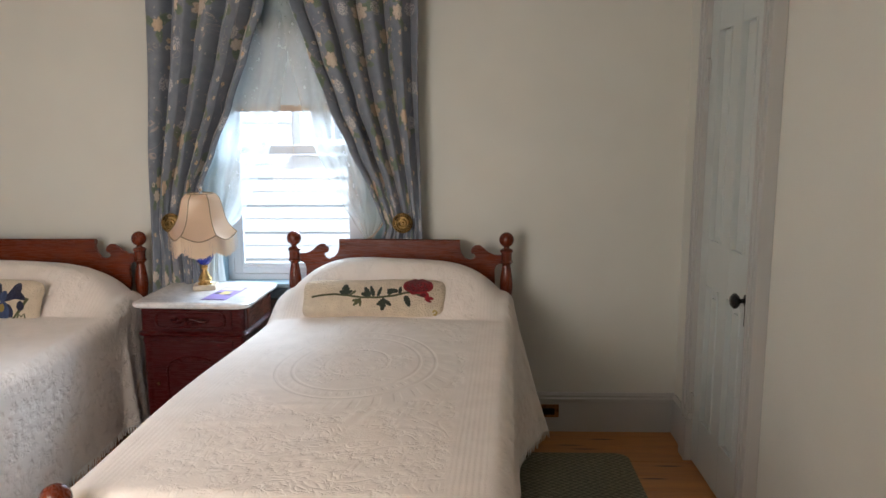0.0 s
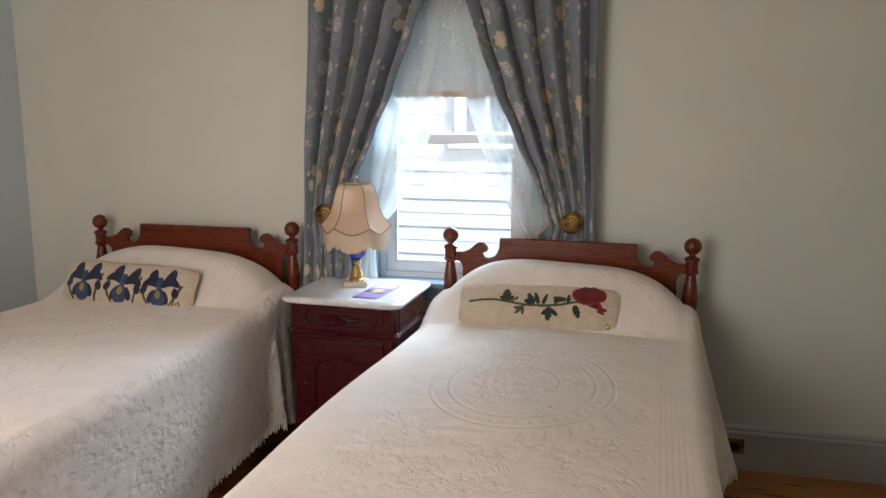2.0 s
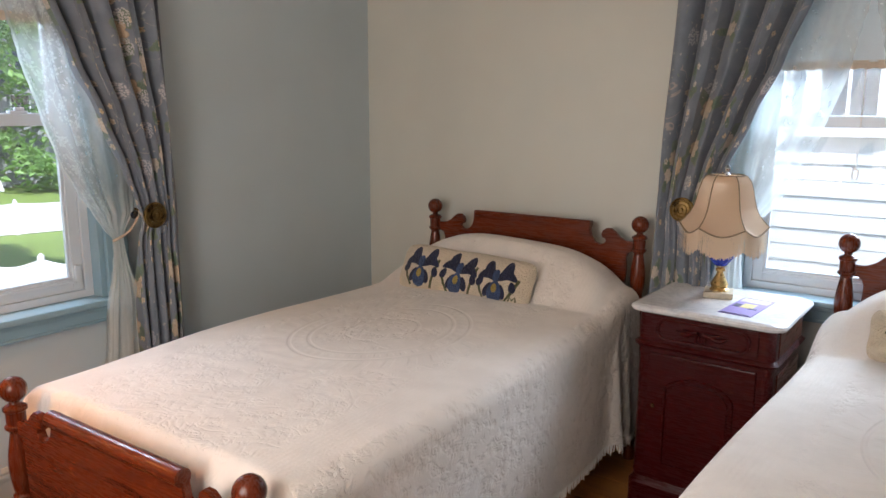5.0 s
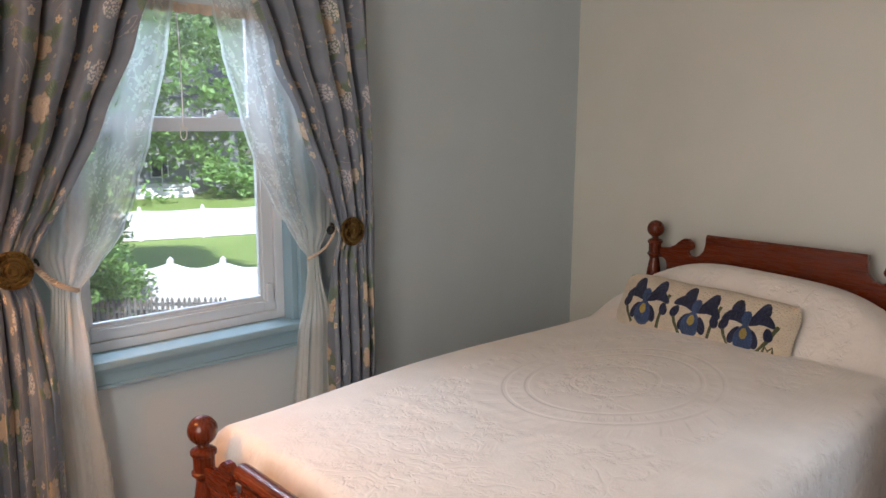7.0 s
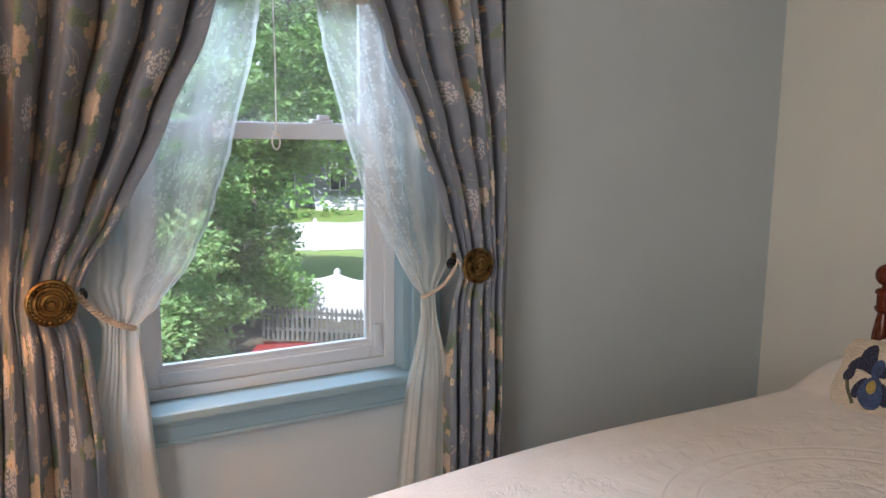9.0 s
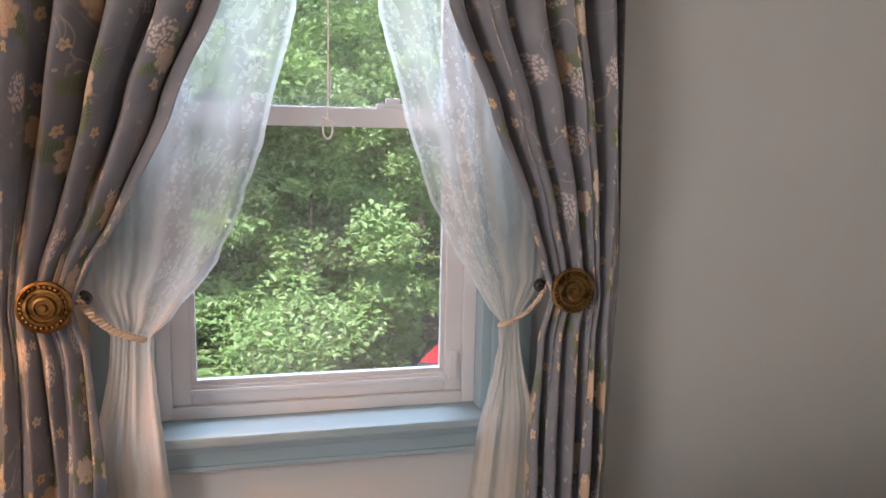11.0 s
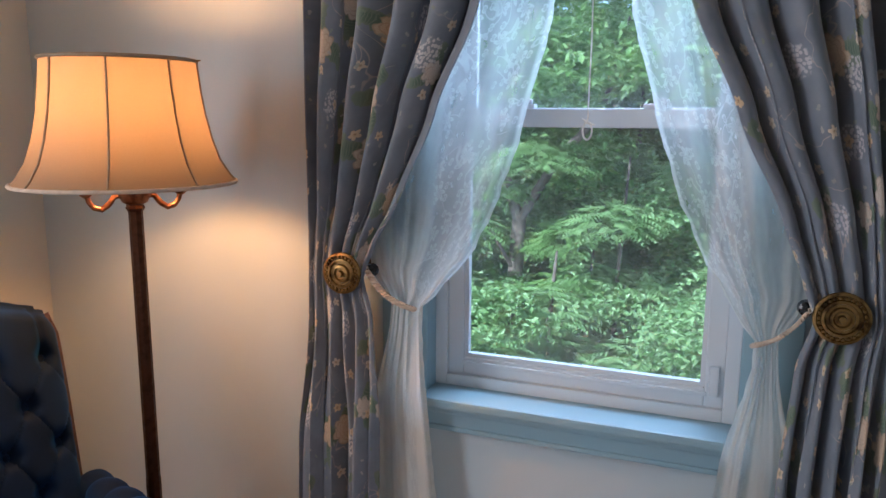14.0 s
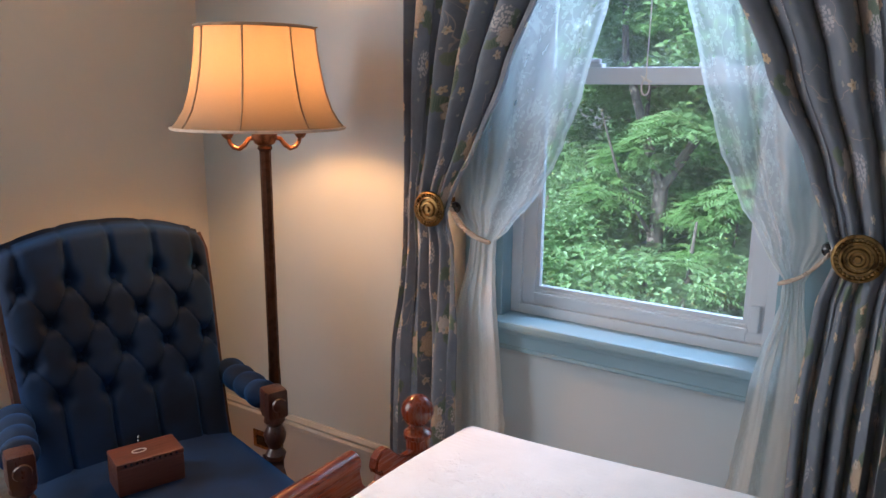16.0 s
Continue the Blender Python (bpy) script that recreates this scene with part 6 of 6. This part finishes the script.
def sprays(name, blobs, count, size, mat, seed, parent):
    """Drooping feathered leaves: leaflets in pairs along many short stalks."""
    rs = np.random.RandomState(seed)
    per = 13
    n = count // per
    wts = np.array([b[3] * b[4] * b[5] for b in blobs]) ** 0.75
    b = np.array(blobs)[rs.choice(len(blobs), n, p=wts / wts.sum())]
    d = rs.normal(size=(n, 3))
    d /= np.linalg.norm(d, axis=1)[:, None]
    d[:, 2] = np.abs(d[:, 2]) * 0.9 - 0.15
    root = b[:, :3] + b[:, 3:] * d * (rs.uniform(0.4, 1.0, n) ** 0.5)[:, None]
    way = d * np.array([1, 1, 0.25]) + rs.normal(size=(n, 3)) * np.array([0.5, 0.5, 0.15])
    way /= np.linalg.norm(way, axis=1)[:, None]
    side = np.cross(np.array([0, 0, 1.0]), way)
    side /= np.linalg.norm(side, axis=1)[:, None] + 1e-9
    long = size * rs.uniform(4.0, 6.5, n)[:, None]
    vs = []
    for k in range(per):
        t = (k // 2 + 1) / (per // 2 + 1)
        s = 0 if k == per - 1 else (1 if k % 2 else -1)
        p = root + way * long * t - np.array([0, 0, 1.0]) * long * 0.35 * t * t
        ax = (side * s + way * (0.45 if s else 1.0)) - np.array([0, 0, 0.35])
        ax /= np.linalg.norm(ax, axis=1)[:, None]
        wd = np.cross(ax, np.array([0, 0, 1.0]) + side * 0.2)
        wd /= np.linalg.norm(wd, axis=1)[:, None] + 1e-9
        q = size * (1.25 - 0.5 * t)
        vs.append(np.stack([p, p + ax * q * 0.8 + wd * q * 0.30, p + ax * q * 1.9 - np.array([0, 0, 0.2 * q]), p + ax * q * 0.8 - wd * q * 0.30], 1))
    v = np.concatenate(vs, 0).reshape(-1, 3)
    i = np.arange(len(v) // 4)[:, None] * 4
    f = np.concatenate([i + [0, 1, 2], i + [0, 2, 3]], 0)
    me = bpy.data.meshes.new(name)
    me.from_pydata(v.tolist(), [], f.tolist())
    me.materials.append(mat)
    ob = new(name, me)
    ob.parent = parent
    return ob


def tree(x, y, trunk, limbs, blobs, count, size, mat, seed, label, base=GROUND, name="tree", fern=False):
    t = thing(name, pose(x, y, base), label, name, "trees outside")
    if trunk:
        part("trunk", tube([p[:3] for p in trunk], [p[3] for p in trunk], 10), BARK, t, smooth=True)
    for l in limbs:
        part("limb", tube([p[:3] for p in l], [p[3] for p in l], 8), BARK, t, smooth=True)
    (sprays if fern else leaves)("crown", blobs, int(count * 1.4), size * 0.8, mat, seed, t)
    return t


def random_blobs(seed, n, cx, cy, cz, sx, sy, sz, r0, r1):
    r = random.Random(seed)
    out = []
    for _ in range(n):
        q = r.uniform(r0, r1)
        out.append((cx + r.uniform(-sx, sx), cy + r.uniform(-sy, sy), cz + r.uniform(-sz, sz), q, q * r.uniform(0.8, 1.2), q * r.uniform(0.55, 0.85)))
    return out


# the forked maple seen through the west window
tree(-13.6, 0.9, [(0, 0, 0, 0.19), (0.05, 0.05, 1.2, 0.15), (0.15, 0.12, 2.4, 0.13), (0.2, 0.2, 2.9, 0.12)],
     [[(0.2, 0.2, 2.9, 0.11), (-0.1, -0.1, 3.8, 0.09), (-0.2, -0.15, 5.5, 0.06), (-0.3, -0.2, 7.5, 0.03)], [(0.2, 0.2, 2.9, 0.09), (0.55, 0.75, 3.7, 0.075), (0.8, 1.3, 4.9, 0.06), (1.0, 1.5, 7.0, 0.03)], [(0.55, 0.75, 3.7, 0.04), (0.6, 1.3, 4.2, 0.03), (0.5, 2.0, 4.6, 0.015)]],
     random_blobs(1, 20, 0.3, -1.7, 2.9, 2.0, 1.9, 2.1, 0.5, 1.0) + random_blobs(2, 14, 0, 0.8, 6.6, 2.4, 2.6, 1.0, 0.6, 1.2) + random_blobs(21, 8, 1.2, 0.9, 4.2, 0.8, 1.0, 0.9, 0.4, 0.7), 36000, 0.09, LEAF, 5, "tall forked maple tree in full green leaf")
tree(-14.3, 2.0, [(0, 0, 0, 0.08), (0.05, 0.05, 1.6, 0.06), (0.0, 0.1, 4.2, 0.03)], [], random_blobs(23, 20, 0.0, -0.1, 2.7, 0.7, 0.75, 2.2, 0.4, 0.75), 16000, 0.085, LEAF, 7, "young green maple in front of the lawn")
# a wall of trees and undergrowth to the west and south-west
for k, (x, y, h, c, s, mt) in enumerate(((-11.5, -4.5, 8.0, 20000, 0.085, LEAF), (-10.5, -8.5, 8.5, 20000, 0.085, LEAF_DARK), (-15.5, -7.0, 11.0, 18000, 0.11, LEAF), (-9.8, -13.0, 8.5, 14000, 0.09, LEAF), (-16.5, -2.2, 11.0, 20000, 0.11, LEAF), (-14.0, -14.0, 11.0, 15000, 0.11, LEAF_DARK))):
    tree(x, y, [(0, 0, 0, 0.16), (0.1, -0.1, 1.5, 0.13), (0.0, 0.2, 3.2, 0.10), (-0.1, 0.1, h, 0.05)],
         [[(0.05, 0.1, 2.2, 0.07), (0.5, 0.9, 3.6, 0.05), (0.8, 1.5, 5.2, 0.02)], [(0.0, 0.2, 2.8, 0.06), (0.3, -0.9, 4.0, 0.045), (0.6, -1.5, 5.5, 0.02)]],
         random_blobs(30 + k, 18, 0, 0, h * 0.50, 1.7, 2.1, h * 0.34, 0.6, 1.1), c, s, mt, 40 + k, "green leafy tree in the dense growth outside")
for k, (x, y, top, c, s, mt) in enumerate(((-5.6, -2.6, 1.75, 9000, 0.07, LEAF_PALE), (-5.9, -4.4, 2.3, 9000, 0.07, LEAF_PALE), (-6.9, -1.9, 1.6, 6000, 0.07, LEAF_PALE), (-6.4, -6.6, 2.8, 9000, 0.06, LEAF), (-7.8, -3.3, 3.1, 12000, 0.06, LEAF), (-9.4, -1.2, 2.0, 7000, 0.06, LEAF), (-8.0, -5.4, 3.6, 12000, 0.065, LEAF), (-7.2, -9.5, 3.6, 9000, 0.065, LEAF), (-8.8, -3.9, 4.2, 14000, 0.075, LEAF), (-9.2, -2.2, 3.6, 12000, 0.075, LEAF), (-7.4, -7.2, 3.8, 12000, 0.07, LEAF_PALE), (-8.6, -6.4, 4.6, 12000, 0.075, LEAF), (-8.5, -1.5, 4.7, 13000, 0.07, LEAF_PALE), (-7.7, -2.9, 4.2, 12000, 0.065, LEAF_PALE))):
    tree(x, y, [(0, 0, 0, 0.05), (0.1, 0, top * 0.5, 0.03), (0.1, 0.1, top * 0.9, 0.012)], [],
         random_blobs(60 + k, 12, 0, 0, top * 0.55, 0.9, 1.1, top * 0.38, 0.35, 0.65), c, s, mt, 70 + k, "dense light-green shrub with feathery leaves outside the window", name="shrub", fern=(k in (0, 1, 2, 4, 6, 10, 13)))
tree(-7.9, -4.35, [(0, 0, 0, 0.13), (0.05, 0.05, 1.6, 0.11), (0.0, 0.1, 2.9, 0.095)],
     [[(0.0, 0.1, 2.9, 0.08), (0.1, -0.15, 3.7, 0.065), (0.1, -0.45, 4.6, 0.05), (0.0, -0.6, 6.5, 0.03)], [(0.0, 0.1, 2.9, 0.07), (0.1, 0.6, 3.7, 0.06), (0.1, 1.15, 4.3, 0.045), (0.0, 1.6, 6.0, 0.03)], [(0.05, 0.07, 2.2, 0.03), (0.5, -0.3, 3.1, 0.022), (0.8, -0.45, 3.9, 0.012)]],
     random_blobs(24, 16, 0.2, 0.3, 5.6, 1.3, 1.9, 0.9, 0.5, 0.9), 14000, 0.075, LEAF, 8, "forked grey tree trunk standing close among the shrubs")
# light broad-leaved growth that fills the middle distance
for k, (x, y, top, c, s) in enumerate(((-9.6, -1.2, 5.6, 15000, 0.07), (-9.9, -3.0, 6.4, 16000, 0.07), (-9.4, -5.0, 6.0, 15000, 0.07), (-8.9, -7.4, 6.2, 15000, 0.07), (-7.0, -3.6, 3.0, 9000, 0.055), (-6.8, -5.4, 3.2, 9000, 0.055))):
    tree(x, y, [(0, 0, 0, 0.07), (0.1, 0, top * 0.5, 0.045), (0.1, 0.1, top * 0.9, 0.015)], [],
         random_blobs(130 + k, 20, 0, 0, top * 0.52, 1.7 if k > 3 else 1.2, 2.0 if k > 3 else 1.5, top * 0.42, 0.28, 0.62), c, s, LEAF_PALE, 150 + k, "bushy young tree with light green leaves", name="shrub")
# far woods behind the lawn
tagged(leaves("far_woods", random_blobs(90, 60, -56, 14, 4.5, 4, 34, 5.5, 2.5, 4.5) + random_blobs(91, 18, -27, -2.0, 2.6, 3.0, 4.0, 4.0, 1.2, 2.2) + random_blobs(93, 44, -35.5, 14, -1.5, 1.0, 13, 0.9, 0.6, 1.1) + random_blobs(92, 44, -37.5, 15, 3.8, 2.5, 12.0, 4.6, 1.4, 2.6), 85000, 0.24, LEAF, 95, None), "green woods far behind the lawn", "woods", kind="stuff")


def vinyl_fence(x0, y0, x1, y1, n, label, dip=0.12):
    f = thing("fence", pose(x0, y0, GROUND, 0, 0, math.degrees(math.atan2(y1 - y0, x1 - x0))), label, "fence")
    step = math.hypot(x1 - x0, y1 - y0) / n
    post = mesh_of("post", join(box(-0.065, 0.065, -0.065, 0.065, 0, 1.16, 0.006), lathe([(0.09, 1.16), (0.09, 1.19), (0.0005, 1.26)], 4, pose(0, 0, 0, 0, 0, 45))), VINYL)
    for k in range(n + 1):
        p = new("post", post)
        p.parent, p.location = f, (k * step, 0, 0)
    for k in range(n):
        a, b = k * step + 0.065, (k + 1) * step - 0.065
        low = [(a, 0.05), (b, 0.05)]
        top = [(a + (b - a) * (1 - t), 1.07 - dip * math.sin(math.pi * t)) for t in np.linspace(0, 1, 13)]
        part("panel", slab(low + top, 0.03), VINYL, f)
        cap = [(x, 0, z) for x, z in reversed(top)]
        part("cap_rail", tube(cap, 0.032, 6), VINYL, f)
    return f


vinyl_fence(-14.6, 2.92, -11.9, 6.62, 4, "white vinyl fence with scalloped panels along the lawn")
vinyl_fence(-14.6, 2.92, -16.8, 2.5, 2, "white vinyl fence with scalloped panels along the lawn")
vinyl_fence(-25.4, 3.0, -20.4, 19.4, 8, "low white vinyl fence on the far side of the lawn", 0.05)

pick = thing("picket_fence", pose(-13.2, 1.9, GROUND, 0, 0, 52), "weathered grey picket fence among the shrubs", "fence")
pale = mesh_of("picket", slab([(-0.03, 0), (0.03, 0), (0.03, 0.68), (0, 0.75), (-0.03, 0.68)], 0.02), GREY_PICKET)
for k in range(26):
    p = new("picket", pale)
    p.parent, p.location = pick, (k * 0.105, 0, 0)
    p.rotation_euler = (0, radians(random.uniform(-2, 2)), 0)
for z in (0.2, 0.55):
    part("rail", box(-0.05, 2.7, 0.012, 0.05, z, z + 0.07), GREY_PICKET, pick)


def make_car(m):
    c = thing("car", m, "red car parked below the window among shrubs", "car")
    rows = [(-2.1, 0.55, 0.62), (-2.0, 0.78, 0.80), (-1.2, 0.85, 0.92), (-0.75, 0.86, 1.0), (-0.1, 0.72, 1.40), (0.9, 0.72, 1.42), (1.6, 0.82, 1.02), (2.0, 0.80, 0.92), (2.1, 0.62, 0.62)]
    bm = bmesh.new()
    rings = []
    for x, w, h in rows:
        rings.append([bm.verts.new((x, y * w, z)) for y, z in ((-1, 0.28), (-1.02, 0.62), (-0.93, min(h, 0.90)), (-0.80, h * 0.98), (0, h), (0.80, h * 0.98), (0.93, min(h, 0.90)), (1.02, 0.62), (1, 0.28))])
    for lo, hi in zip(rings, rings[1:]):
        for i in range(8):
            bm.faces.new((lo[i], lo[i + 1], hi[i + 1], hi[i]))
    bm.faces.new(rings[0]), bm.faces.new(rings[-1][::-1])
    bmesh.ops.recalc_face_normals(bm, faces=bm.faces)
    part("body", bm, CAR_RED, c, smooth=True)
    part("windscreen", sheet(6, 4, lambda u, v: (-0.68 + 0.52 * v, (2 * u - 1) * (0.66 - 0.1 * v), 1.03 + 0.35 * v)), DARK_GLASS, c)
    part("rear_window", sheet(6, 4, lambda u, v: (1.56 - 0.52 * v, (2 * u - 1) * (0.62 - 0.08 * v), 1.08 + 0.32 * v)), DARK_GLASS, c)
    for x in (-1.35, 1.35):
        for s in (-1, 1):
            part("wheel", lathe([(0.18, -0.1), (0.31, -0.1), (0.32, 0), (0.31, 0.1), (0.18, 0.1)], 20, pose(x, s * 0.78, 0.32, 90)), RUBBER, c)


make_car(pose(-6.95, 0.35, GROUND, 0, 0, 150))


def far_house(m, w, d, h, label):
    n = thing("house", m, label, "house")
    part("wall", box(-w / 2, w / 2, -d / 2, d / 2, 0, h), GREY_HOUSE, n)
    part("roof", slab([(-w / 2 - 0.4, h), (w / 2 + 0.4, h), (0, h + w * 0.32)], d + 0.8), ROOF, n)
    for z in (1.0, 3.6):
        for y in (-d / 3, 0, d / 3):
            q = part("window", box(w / 2, w / 2 + 0.05, y - 0.5, y + 0.5, z, z + 1.4), VINYL, n)
            part("pane", box(w / 2 + 0.05, w / 2 + 0.06, y - 0.42, y + 0.42, z + 0.08, z + 1.32), DARK_GLASS, q)
    st = part("porch_steps", join(*[box(w / 2, w / 2 + 2.0 - 0.3 * k, -d / 6, d / 6, 0, 0.18 * (k + 1)) for k in range(4)]), VINYL, n)
    for y in (-d / 6, 0, d / 6):
        part("porch_rail", box(w / 2 + 1.0, w / 2 + 1.06, y - 0.03, y + 0.03, 0.7, 1.7), VINYL, n)


far_house(pose(-44.0, 15.5, GROUND, 0, 0, -15), 8, 9, 5.6, "grey house far off among trees")


# the neighbour's clapboard house to the north
def neighbour(m):
    n = thing("neighbour_house", m, "white clapboard house wall close outside, with a dark window", "house")
    part("wall", box(-4.5, 4.5, 0.03, 1.5, GROUND, 4.5), SIDING, n)
    lap = 0.142
    board = bmesh.new()
    vs = [board.verts.new(p) for p in ((-4.5, 0.03, 0), (4.5, 0.03, 0), (4.5, 0.016, 0), (-4.5, 0.016, 0), (-4.5, 0.03, lap + 0.004), (4.5, 0.03, lap + 0.004), (4.5, 0.026, lap + 0.004), (-4.5, 0.026, lap + 0.004))]
    for q in ((0, 3, 2, 1), (3, 7, 6, 2), (4, 5, 6, 7), (0, 1, 5, 4), (1, 2, 6, 5), (0, 4, 7, 3)):
        board.faces.new([vs[i] for i in q])
    bmesh.ops.recalc_face_normals(board, faces=board.faces)
    me = mesh_of("clapboard", board, SIDING)
    for k in range(int((4.2 - GROUND) / lap)):
        z = GROUND + k * lap
        b = new("clapboard", me)
        b.parent, b.location = n, (0, -0.004 * (k % 2), z)
    w = part("window", join(box(-0.27, 0.40, -0.03, 0.02, 1.30, 1.42, 0.004), box(-0.27, -0.15, -0.03, 0.02, 1.42, 2.70, 0.004), box(0.28, 0.40, -0.03, 0.02, 1.42, 2.70, 0.004), box(-0.32, 0.45, -0.05, 0.02, 1.26, 1.30, 0.004)), VINYL, n, "white window trim")
    part("pane", box(-0.15, 0.28, -0.012, 0.01, 1.42, 2.70), DARK_GLASS, w)
    part("muntin", box(0.055, 0.08, -0.022, 0.0, 1.42, 2.70), VINYL, w)
    return n


neighbour(pose(1.70, 4.0, 0))
